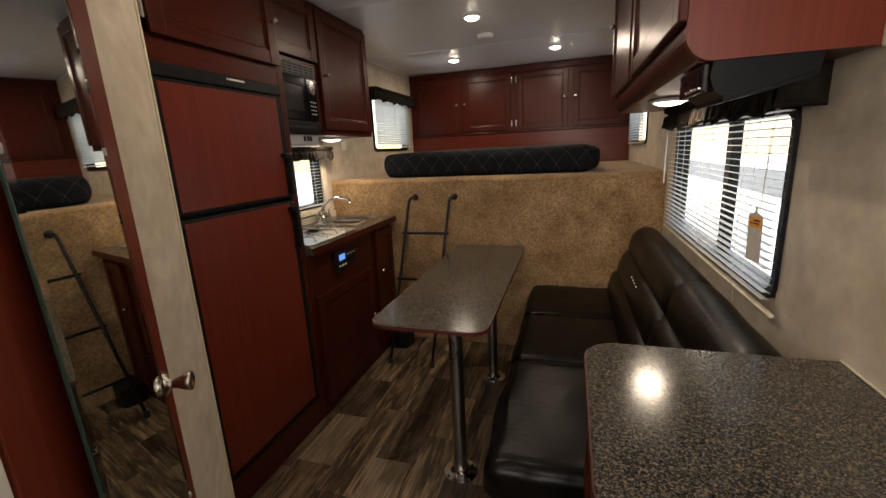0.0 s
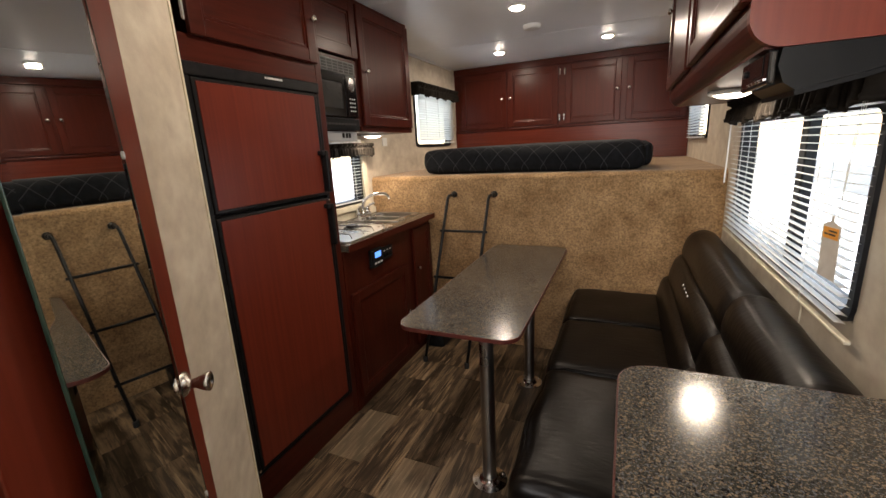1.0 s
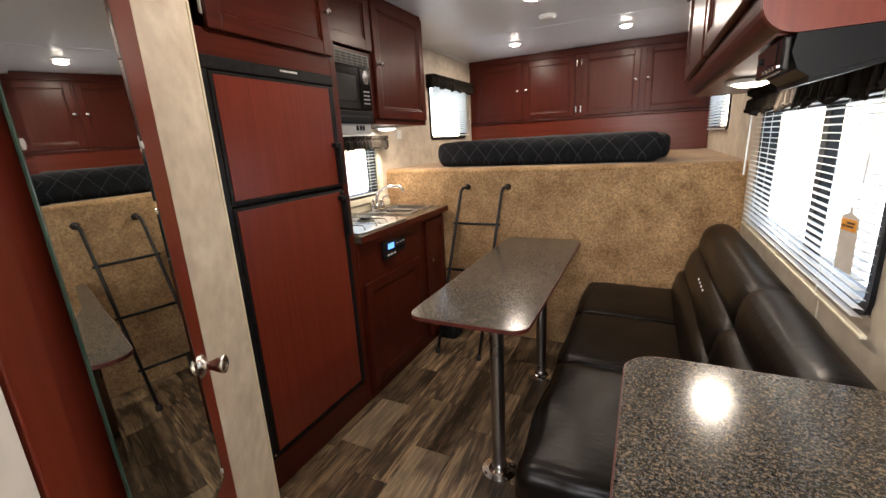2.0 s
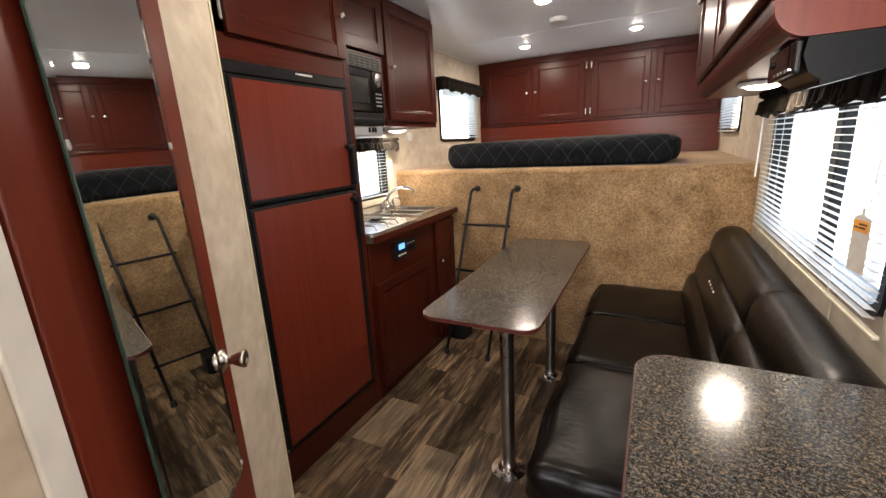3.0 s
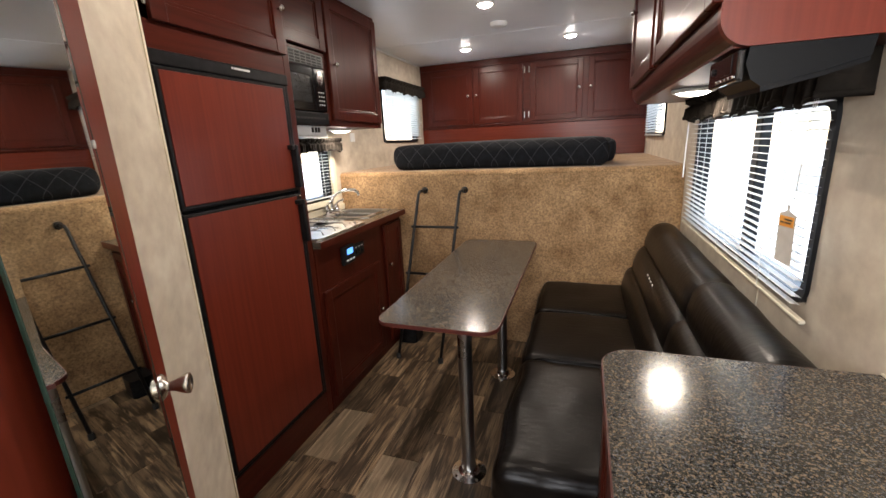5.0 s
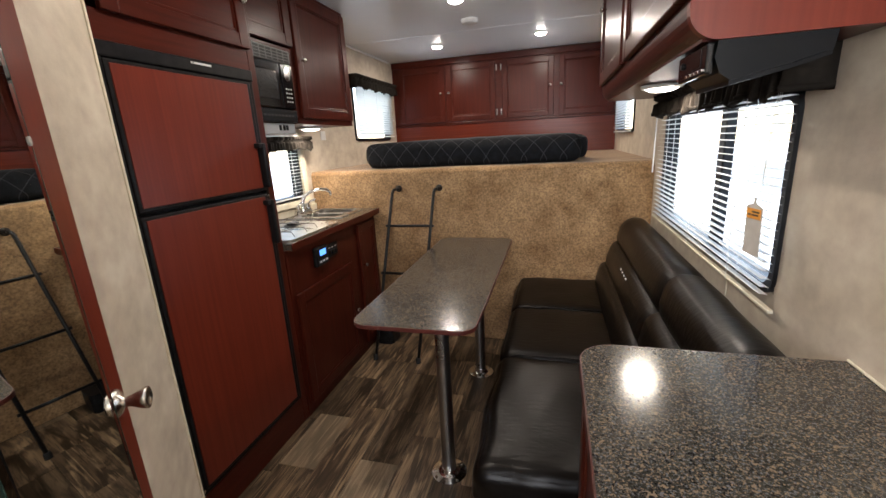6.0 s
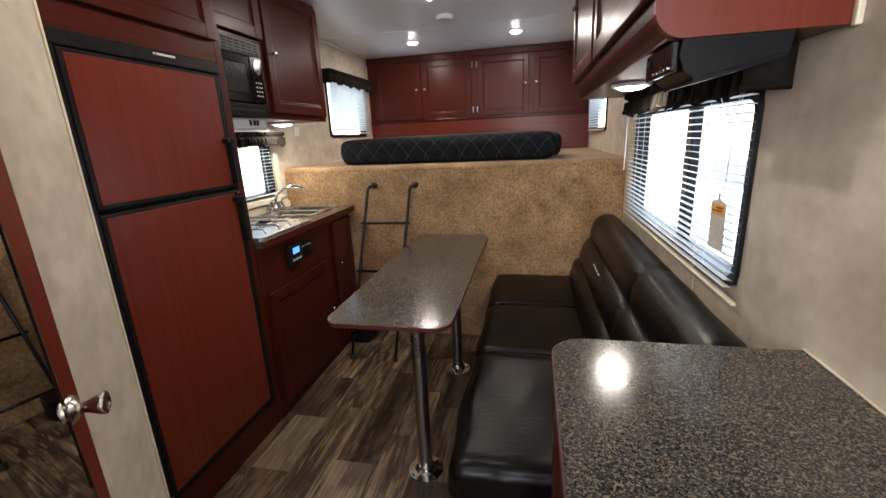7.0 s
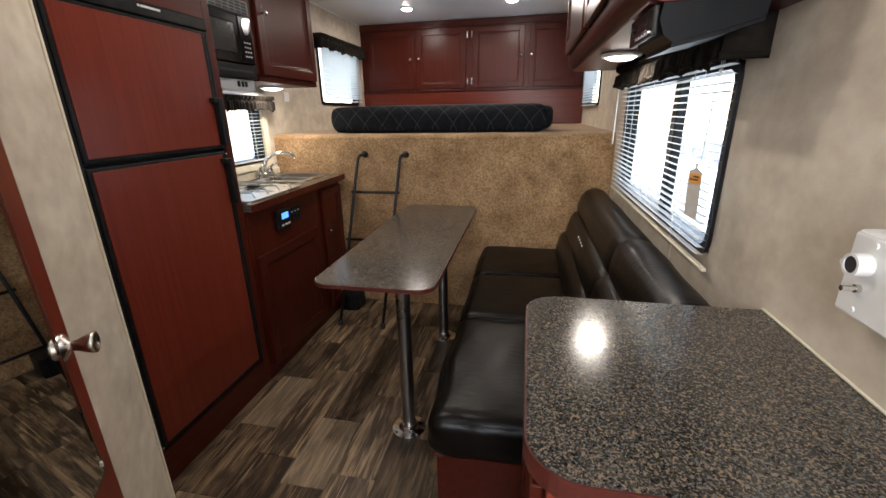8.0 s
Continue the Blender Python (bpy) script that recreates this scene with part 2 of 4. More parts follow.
def quilted():
    """Dark navy-black cover, stitched in large diamonds with a paler thread."""
    m = material("quilted_cover", (0.004, 0.0044, 0.0056), 0.8, colour2=(0.0075, 0.0082, 0.0105), scale=(30, 30, 30), bump=0.25, bump_scale=(300, 300, 300), spec=0.15)
    N, L, b = nodes_of(m)
    tc = N.new("ShaderNodeTexCoord")
    sp = N.new("ShaderNodeSeparateXYZ")
    L.new(tc.outputs["Object"], sp.inputs[0])

    def op(kind, a, c=None):
        nd = N.new("ShaderNodeMath")
        nd.operation = kind
        for i, v in enumerate((a, c)):
            if v is None:
                continue
            if isinstance(v, (int, float)):
                nd.inputs[i].default_value = v
            else:
                L.new(v, nd.inputs[i])
        return nd.outputs[0]
    up = op("ADD", sp.outputs["Z"], op("MULTIPLY", sp.outputs["Y"], 1.0))
    lines = []
    for sign in (1.0, -1.0):
        v = op("ADD", op("MULTIPLY", sp.outputs["X"], 1.25), op("MULTIPLY", up, sign))
        f = op("ABSOLUTE", op("SUBTRACT", op("FRACT", op("DIVIDE", v, 0.15)), 0.5))
        lines.append(op("LESS_THAN", f, 0.017))
    fac = op("MULTIPLY", op("MAXIMUM", lines[0], lines[1]), 0.75)
    mx = N.new("ShaderNodeMix")
    mx.data_type = "RGBA"
    mx.inputs["B"].default_value = (0.06, 0.06, 0.066, 1)
    old = b.inputs["Base Color"].links[0].from_socket
    L.new(fac, mx.inputs["Factor"])
    L.new(old, mx.inputs["A"])
    L.new(mx.outputs["Result"], b.inputs["Base Color"])
    return m


def glow(name, colour, strength):
    m = bpy.data.materials.new(name)
    m.use_nodes = True
    b = m.node_tree.nodes["Principled BSDF"]
    b.inputs["Base Color"].default_value = (*colour, 1)
    b.inputs["Emission Color"].default_value = (*colour, 1)
    b.inputs["Emission Strength"].default_value = strength
    return m


def clear_glass():
    """Thin clear pane: lets daylight straight through and mirrors a little."""
    m = bpy.data.materials.new("window_glass")
    m.use_nodes = True
    N, L = m.node_tree.nodes, m.node_tree.links
    N.remove(N["Principled BSDF"])
    see, gloss, mix = N.new("ShaderNodeBsdfTransparent"), N.new("ShaderNodeBsdfGlossy"), N.new("ShaderNodeMixShader")
    see.inputs["Color"].default_value = (0.94, 0.97, 0.97, 1)
    gloss.inputs["Roughness"].default_value = 0.01
    mix.inputs[0].default_value = 0.04
    L.new(see.outputs[0], mix.inputs[1])
    L.new(gloss.outputs[0], mix.inputs[2])
    L.new(mix.outputs[0], N["Material Output"].inputs["Surface"])
    return m


def mirror_silver():
    m = bpy.data.materials.new("mirror_silver")
    m.use_nodes = True
    b = m.node_tree.nodes["Principled BSDF"]
    b.inputs["Base Color"].default_value = (0.68, 0.70, 0.68, 1)
    b.inputs["Metallic"].default_value = 1.0
    b.inputs["Roughness"].default_value = 0.015
    return m


# slats let some daylight through
bn, bl, bb = nodes_of(blind_white)
tr = bn.new("ShaderNodeBsdfTranslucent")
tr.inputs["Color"].default_value = (0.93, 0.93, 0.9, 1)
ms = bn.new("ShaderNodeMixShader")
ms.inputs[0].default_value = 0.5
bl.new(bb.outputs[0], ms.inputs[1])
bl.new(tr.outputs[0], ms.inputs[2])
bl.new(ms.outputs[0], bn["Material Output"].inputs["Surface"])
pale_plank = weathered_plank("pale_worn_plank", 0.36)
wall_mat, carpet_mat, granite, plank_mat, quilt = wallpaper(), carpet(), granite_laminate(), weathered_plank(), quilted()
lens_glow = glow("led_lens", (1.0, 0.89, 0.74), 30.0)
puck_glow = glow("under_cabinet_lens", (1.0, 0.89, 0.74), 3.5)
display_glow = glow("blue_display", (0.1, 0.3, 1.0), 0.45)
glass, mirror_mat = clear_glass(), mirror_silver()

# ---- mesh helpers ----
BASE = {}


def thing(name, base, label="", category="", group="", kind=""):
    """An Empty at the base of a thing, which parents its parts."""
    ob = new(name)
    ob.empty_display_size = 0.05
    ob.location = base
    BASE[ob.name] = Vector(base)
    return tagged(ob, label, category, group, kind)


def part(name, bm, mat, parent, label="", smooth=False):
    """One mesh, given in world metres, under a thing or a part."""
    base = BASE[parent.name]
    bm.transform(Matrix.Translation(-base))
    bmesh.ops.recalc_face_normals(bm, faces=bm.faces)
    me = bpy.data.meshes.new(name)
    bm.to_mesh(me)
    bm.free()
    if smooth:
        for p in me.polygons:
            p.use_smooth = True
    me.materials.append(mat)
    ob = new(name, me)
    ob.parent = parent
    BASE[ob.name] = base
    return tagged(ob, label)


def solo(name, bm, mat, label="", category="", group="", kind="", smooth=False):
    """A thing that is one mesh, its origin at the middle of its underside."""
    xs = [v.co for v in bm.verts]
    base = Vector(((min(c.x for c in xs) + max(c.x for c in xs)) / 2, (min(c.y for c in xs) + max(c.y for c in xs)) / 2, min(c.z for c in xs)))
    bm.transform(Matrix.Translation(-base))
    bmesh.ops.recalc_face_normals(bm, faces=bm.faces)
    me = bpy.data.meshes.new(name)
    bm.to_mesh(me)
    bm.free()
    if smooth:
        for p in me.polygons:
            p.use_smooth = True
    me.materials.append(mat)
    ob = new(name, me)
    ob.location = base
    BASE[ob.name] = base
    return tagged(ob, label, category, group, kind)


def box(x0, x1, y0, y1, z0, z1, bevel=0.0, bm=None, m=None, seg=2):
    """A box between two corners, with rounded edges, added to bm; m turns it in place."""
    one = bmesh.new()
    bmesh.ops.create_cube(one, size=1.0)
    one.transform(Matrix.Translation(((x0 + x1) / 2, (y0 + y1) / 2, (z0 + z1) / 2)) @ Matrix.Diagonal((abs(x1 - x0), abs(y1 - y0), abs(z1 - z0), 1)))
    if bevel:
        bmesh.ops.bevel(one, geom=one.edges[:], offset=bevel, segments=seg, affect="EDGES", profile=0.5)
    return merge(one, bm, m)


def merge(one, bm=None, m=None):
    if m is not None:
        one.transform(m)
    if bm is None:
        return one
    me = bpy.data.meshes.new("scrap")
    one.to_mesh(me)
    one.free()
    bm.from_mesh(me)
    bpy.data.meshes.remove(me)
    return bm


def lathe(profile, m, n=24, bm=None):
    """A turned shape round its own z axis from (radius, height) pairs, placed by m."""
    one = bmesh.new()
    rings = []
    for r, h in profile:
        rings.append([one.verts.new((r * math.cos(2 * math.pi * i / n), r * math.sin(2 * math.pi * i / n), h)) for i in range(n)])
    for a, b in zip(rings, rings[1:]):
        for i in range(n):
            one.faces.new((a[i], a[(i + 1) % n], b[(i + 1) % n], b[i]))
    one.faces.new(rings[0][::-1])
    one.faces.new(rings[-1])
    return merge(one, bm, m)


def tube(points, r, n=12, bm=None):
    """A round bar along a chain of points."""
    one = bmesh.new()
    pts = [Vector(p) for p in points]
    rings = []
    for i, p in enumerate(pts):
        d = (pts[min(i + 1, len(pts) - 1)] - pts[max(i - 1, 0)]).normalized()
        a = d.orthogonal().normalized() if i == 0 else (side - d * side.dot(d)).normalized()
        side = a
        b = d.cross(a)
        rings.append([one.verts.new(p + (a * math.cos(2 * math.pi * k / n) + b * math.sin(2 * math.pi * k / n)) * r) for k in range(n)])
    for a, b in zip(rings, rings[1:]):
        for k in range(n):
            one.faces.new((a[k], a[(k + 1) % n], b[(k + 1) % n], b[k]))
    one.faces.new(rings[0][::-1])
    one.faces.new(rings[-1])
    return merge(one, bm)


def arc(cx, cy, r, a0, a1, n=8):
    return [(cx + r * math.cos(radians(a0 + (a1 - a0) * i / n)), cy + r * math.sin(radians(a0 + (a1 - a0) * i / n))) for i in range(n + 1)]


def rounded(x0, x1, y0, y1, r, n=8):
    """The outline of a rectangle with round corners."""
    return arc(x1 - r, y1 - r, r, 0, 90, n) + arc(x0 + r, y1 - r, r, 90, 180, n) + arc(x0 + r, y0 + r, r, 180, 270, n) + arc(x1 - r, y0 + r, r, 270, 360, n)


def slab(outline, z0, z1, bm=None, m=None, hole=None):
    """An outline raised from z0 to z1; a hole of the same number of points goes through."""
    one = bmesh.new()
    lo = [one.verts.new((x, y, z0)) for x, y in outline]
    hi = [one.verts.new((x, y, z1)) for x, y in outline]
    k = len(outline)
    for i in range(k):
        one.faces.new((lo[i], lo[(i + 1) % k], hi[(i + 1) % k], hi[i]))
    if hole is None:
        one.faces.new(hi)
        one.faces.new(lo[::-1])
    else:
        hl = [one.verts.new((x, y, z0)) for x, y in hole]
        hh = [one.verts.new((x, y, z1)) for x, y in hole]
        for i in range(k):
            j = (i + 1) % k
            one.faces.new((hl[j], hl[i], hh[i], hh[j]))
            one.faces.new((hi[i], hi[j], hh[j], hh[i]))
            one.faces.new((lo[j], lo[i], hl[i], hl[j]))
    return merge(one, bm, m)


# faces of cabinets: local x along the width, local -y out of the face, local z up
FACE_E = pose(0, 0, 0, 0, 0, 90)     # looks towards +x
FACE_W = pose(0, 0, 0, 0, 0, -90)    # looks towards -x
FACE_S = Matrix.Identity(4)          # looks towards -y
FLAT_Y = pose(0, 0, 0, 90)           # turned shapes: their axis points out of the face (-y)


def at(x, y, z, turn):
    return Matrix.Translation((x, y, z)) @ turn


def knob(parent, m, size=1.0, mat=None):
    s = size
    return part("knob", lathe([(0.004 * s, 0), (0.0045 * s, 0.010 * s), (0.008 * s, 0.014 * s), (0.0125 * s, 0.019 * s), (0.012 * s, 0.025 * s), (0.006 * s, 0.029 * s)], m @ FLAT_Y, 16),
                mat or nickel, parent, "round satin nickel knob", smooth=True)


def hinge(parent, m):
    bm = box(-0.006, 0.006, -0.006, 0.0, -0.028, 0.028, 0.002, m=m)
    lathe([(0.0045, -0.03), (0.0045, 0.03)], m @ pose(0, -0.006, 0), 10, bm)
    return part("hinge", bm, nickel, parent, "small satin nickel hinge")


def panel_door(parent, m, w, h, mats, name="door", rail=0.055, thick=0.019):
    """A framed door with a sunk panel, moulding, stiles and rails; m places its lower corner."""
    s = 0.012
    d = part(name, box(rail + s - 0.002, w - rail - s + 0.002, -thick + 0.0105, -0.002, rail + s - 0.002, h - rail - s + 0.002, 0.0, m=m), mats[0], parent)
    for a, b in ((0, rail), (w - rail, w)):
        part("stile", box(a, b, -thick, 0, 0, h, 0.0035, m=m), mats[0], d)
    for a, b in ((0, rail), (h - rail, h)):
        part("rail", box(rail - 0.001, w - rail + 0.001, -thick + 0.0005, 0, a, b, 0.0035, m=m), mats[1], d)
    for a in ((rail, rail + s, rail, h - rail), (w - rail - s, w - rail, rail, h - rail), (rail, w - rail, rail, rail + s), (rail, w - rail, h - rail - s, h - rail)):
        part("moulding", box(a[0], a[1], -thick + 0.007, -0.001, a[2], a[3], 0.003, m=m), mats[0], d)
    return d

# ---- the setting ----
XL, XR = -1.365, 0.875          # side walls
YB, YF = -0.75, 5.35            # back and front walls
YC, ZC = 3.262, 1.20            # carpeted step and the height of the sleeping loft
ZT = 2.18                       # ceiling


def wall_with_holes(name, axis, inner, outer, lo, hi, z0, z1, holes, mat, label):
    """A thick wall along y (axis x) or x (axis y) with rectangular openings (lo, hi, z0, z1)."""
    cuts = sorted({lo, hi, *[v for h in holes for v in h[:2]]})
    bm = bmesh.new()
    for a, b in zip(cuts, cuts[1:]):
        over = [h for h in holes if h[0] <= a + 1e-6 and h[1] >= b - 1e-6]
        spans, z = [], z0
        for h in sorted(over, key=lambda q: q[2]):
            spans.append((z, h[2]))
            z = h[3]
        spans.append((z, z1))
        for p, q in spans:
            if q - p > 1e-4:
                if axis == "x":
                    box(inner, outer, a, b, p, q, 0, bm)
                else:
                    box(a, b, inner, outer, p, q, 0, bm)
    bmesh.ops.remove_doubles(bm, verts=bm.verts, dist=1e-5)
    return solo(name, bm, mat, label, "wall", kind="structure")


WIN_R = (1.80, 3.03, 0.938, 1.44)      # y0, y1, z0, z1
REAR_OPENING = (0.0, 0.82, 1.15, 2.02)       # x0, x1, z0, z1 of an unseen opening added to let in light
WIN_RL = (4.02, 4.86, 1.365, 1.80)
WIN_K = (2.42, 3.115, 1.045, 1.44)
WIN_L = (4.03, 4.83, 1.41, 1.90)
wall_with_holes("wall_right", "x", XR, XR + 0.06, YB, YF, 0, ZT, [WIN_R, WIN_RL], wall_mat, "beige mottled vinyl wall with two windows")
wall_with_holes("wall_left", "x", XL - 0.06, XL, YB, YF, 0, ZT, [WIN_K, WIN_L], wall_mat, "beige mottled vinyl wall behind the kitchen")
wall_with_holes("wall_front", "y", YF, YF + 0.06, XL, XR, 0, ZT, [], wall_mat, "beige wall behind the loft cabinets")
wall_with_holes("wall_back", "y", YB - 0.06, YB, XL - 0.06, XR + 0.06, 0, ZT, [REAR_OPENING], wall_mat, "beige rear wall, out of view, with an added opening for light")
solo("ceiling", box(XL - 0.06, XR + 0.06, YB - 0.06, YF + 0.06, ZT, ZT + 0.05), ceiling_mat, "white ceiling of smooth pale panels", "ceiling", kind="structure")
# flat battens that cover the joints of the ceiling panels
for k, y in enumerate((1.62, 2.84, 4.06)):
    solo("trim", box(XL, XR, y - 0.011, y + 0.011, ZT - 0.003, ZT - 0.0002, 0.001), ceiling_mat, "thin white joint strip on the ceiling", "trim", kind="structure")
solo("trim", box(XL, XL + 0.012, 3.3, 4.93, ZT - 0.02, ZT - 0.004, 0.003), white_plastic, "white edging where wall and ceiling meet", "trim", kind="structure")

# carpeted step below the loft, and the loft's floor
LIP = 0.035
loft = solo("loft_wall", box(XL, XR, YC, YC + 0.05, 0, ZC - LIP), carpet_mat, "tan carpet on the upright face below the loft", "wall", kind="structure")
prof = [(YC + LIP - LIP * math.cos(radians(a)), ZC - LIP + LIP * math.sin(radians(a))) for a in range(0, 91, 10)]
bm = slab(prof + [(YF, ZC), (YF, ZC - 0.06), (YC + 0.051, ZC - 0.06), (YC + 0.051, ZC - LIP)],
          XL, XR, m=Matrix(((0, 0, 1, 0), (1, 0, 0, 0), (0, 1, 0, 0), (0, 0, 0, 1))))
solo("loft_floor", bm, carpet_mat, "tan carpeted floor of the sleeping loft, rounded over its front edge", "floor", kind="structure")

# angled washroom wall with its narrow mirror door; local x runs from the aisle to the fridge
ANG = Matrix.Translation((-0.203, 0.730, 0)) @ pose(0, 0, 0, 0, 0, 125.35) @ Matrix.Diagonal((1, -1, 1, 1))
# in this frame y > 0 is the room's side
bm = box(0.486, 0.781, -0.04, 0.0, 0, ZT, 0.002, m=ANG)
solo("wall_angled", bm, wall_mat, "beige wall between mirror door and fridge", "wall", kind="structure")
solo("trim", box(0.775, 0.787, -0.046, 0.004, 0, ZT, 0.002, m=ANG), cream, "pale corner strip on the angled wall", "trim", kind="structure")
solo("wall_angled_near", box(-0.26, -0.028, -0.04, 0.0, 0, ZT, 0.002, m=ANG), wall_mat, "beige wall beside the mirror door", "wall", kind="structure")
solo("wall_angled_head", box(-0.028, 0.486, -0.04, 0.0, 2.02, ZT, 0.0, m=ANG), wall_mat, "beige wall above the mirror door", "wall", kind="structure")
solo("wall_return", box(-0.91, -0.690, 1.358, 1.384, 0, ZT), wall_mat, "beige return wall beside the fridge", "wall", kind="structure")
near_end = ANG @ Vector((-0.26, 0, 0))
solo("wall_aisle", box(near_end.x - 0.04, near_end.x, YB, near_end.y, 0, ZT), wall_mat, "beige wall along the aisle behind the walk", "wall", kind="structure")
door = thing("door_1", ANG @ Vector((0.23, 0, 0)), "narrow cherry washroom door with tall bevelled mirror", "door", kind="structure")
bm = box(0.024, 0.482, -0.025, 0.006, 0.03, 2.0, 0.003, m=ANG)
part("door_leaf", bm, cherry_panel, door)
MU0, MU1, MZ0, MZ1 = 0.112, 0.381, 0.69, 1.96
TURN = ANG @ Vector((MU1, 0, 0))
MIR = (Matrix.Translation(TURN) @ pose(0, 0, 0, 0, 0, 0.5) @ Matrix.Translation(-TURN) @ ANG
       @ Matrix.Translation((0, 0, MZ1)) @ pose(0, 0, 0, 0.9) @ Matrix.Translation((0, 0, -MZ1)))   # it sits a trifle askew in its clips
bm = bmesh.new()                          # glass with a ground bevel all round
rings = []
for g, d in ((0.0, 0.0085), (0.0, 0.0108), (0.013, 0.0122)):
    rings.append([bm.verts.new(MIR @ Vector((u, d, z))) for u, z in ((MU0 + g, MZ0 + g), (MU1 - g, MZ0 + g), (MU1 - g, MZ1 - g), (MU0 + g, MZ1 - g))])
for a, b in zip(rings, rings[1:]):
    for k in range(4):
        bm.faces.new((a[k], a[(k + 1) % 4], b[(k + 1) % 4], b[k]))
bm.faces.new(rings[-1])
bm.faces.new(rings[0][::-1])
mir = part("mirror", bm, mirror_mat, door, "tall mirror with a bevelled rim")
bm = bmesh.new()
for u0, u1, a, b in ((MU0 - 0.0025, MU0, MZ0 - 0.002, MZ1 + 0.002), (MU1, MU1 + 0.0025, MZ0 - 0.002, MZ1 + 0.002), (MU0, MU1, MZ0 - 0.0025, MZ0), (MU0, MU1, MZ1, MZ1 + 0.0025)):
    box(u0, u1, 0.0062, 0.0112, a, b, 0.0008, bm, MIR)
part("mirror_edge", bm, mirror_rim, mir, "green polished edge of the mirror glass")
for u, z in ((MU1 - 0.002, MZ0 + 0.02), (MU1 - 0.002, 1.40), (MU0 + 0.002, 1.40), (MU0 + 0.002, MZ0 + 0.02)):
    cl = lathe([(0.004, 0.0), (0.004, 0.0025), (0.003, 0.0033)], MIR @ at(u, 0.0105, z, pose(0, 0, 0, -90) @ Matrix.Diagonal((0.75, 1.7, 1, 1))), 14)
    part("mirror_clip", cl, clip_clear, mir, "clear plastic clip", smooth=True)
kn = part("door_knob", lathe([(0.027, 0), (0.027, 0.003), (0.022, 0.008), (0.012, 0.012), (0.0095, 0.018), (0.011, 0.027), (0.017, 0.039), (0.0205, 0.049), (0.020, 0.053), (0.015, 0.055), (0.013, 0.052)],
          ANG @ at(0.436, 0.006, 0.935, pose(0, 0, 0, -90)), 32), nickel, door, "flared satin nickel door knob", smooth=True)
part("hinge", box(0.024, 0.036, 0.004, 0.012, 1.72, 1.80, 0.002, m=ANG), nickel, door)
solo("trim", box(-0.028, 0.018, -0.03, 0.004, 0, 2.05, 0.003, m=ANG), white_plastic, "white jamb of the washroom door", "trim", kind="structure")

# floor, with planks laid on it further down
floor = thing("floor", (0, 2, 0), "grey-brown weathered wood-look plank floor", "floor", kind="structure")
part("subfloor", box(XL - 0.06, XR + 0.06, YB - 0.06, YF + 0.06, -0.08, -0.0045), rubber, floor)

# outdoors
solo("ground", box(-60, 60, -60, 60, -0.95, -0.85), material("pale_concrete", (0.68, 0.68, 0.67), 0.9, colour2=(0.78, 0.78, 0.77), scale=(0.8, 0.8, 0.8), detail=8), "pale concrete yard outside", "ground", kind="structure")
solo("road", box(7.5, 13.0, -60, 60, -0.86, -0.846), material("asphalt", (0.10, 0.105, 0.11), 0.9, colour2=(0.16, 0.165, 0.17), scale=(1.5, 1.5, 1.5), detail=8), "grey asphalt strip across the yard", "road", kind="structure")
shed = thing("warehouse", (19, 6, -0.85), "white metal-clad warehouse beyond the yard", "building", kind="structure")
part("wall", box(18.5, 30, -30, 40, -0.85, 5.5), material("white_cladding", (0.74, 0.77, 0.80), 0.5, colour2=(0.82, 0.85, 0.87), scale=(0.3, 6, 0.3)), shed)
part("roof", box(18.3, 30.2, -30.2, 40.2, 5.5, 5.7), grey_plastic, shed)

# ---- windows and blinds ----


def window(name, face, yc, w, z0, z1, xw, label, mullion=None):
    """A caravan window: black rounded frame, panes and sliding bar; face gives the wall's side."""
    h = z1 - z0
    win = thing(name, (xw, yc, z0), label, "window", kind="structure")
    m = at(xw, yc, z0, face)
    up = m @ pose(0, 0, 0, 90)          # outline x, y -> width, height
    part("window_frame", slab(rounded(-w / 2 - 0.006, w / 2 + 0.006, -0.008, h + 0.008, 0.05), -0.012, 0.05, m=up @ pose(0, 0, -0.04),
         hole=rounded(-w / 2 + 0.018, w / 2 - 0.018, 0.018, h - 0.018, 0.035)), black_trim, win, "black rounded window frame")
    split = [-w / 2 + 0.015] + ([mullion] if mullion is not None else []) + [w / 2 - 0.015]
    for a, b in zip(split, split[1:]):
        g = part("pane", box(a, b, 0.030, 0.034, 0.012, h - 0.012, 0, m=m), glass, win)
        g.visible_shadow = False
    if mullion is not None:
        part("mullion", box(mullion - 0.028, mullion + 0.028, 0.012, 0.045, 0.005, h - 0.005, 0.004, m=m), black_trim, win)
    return win


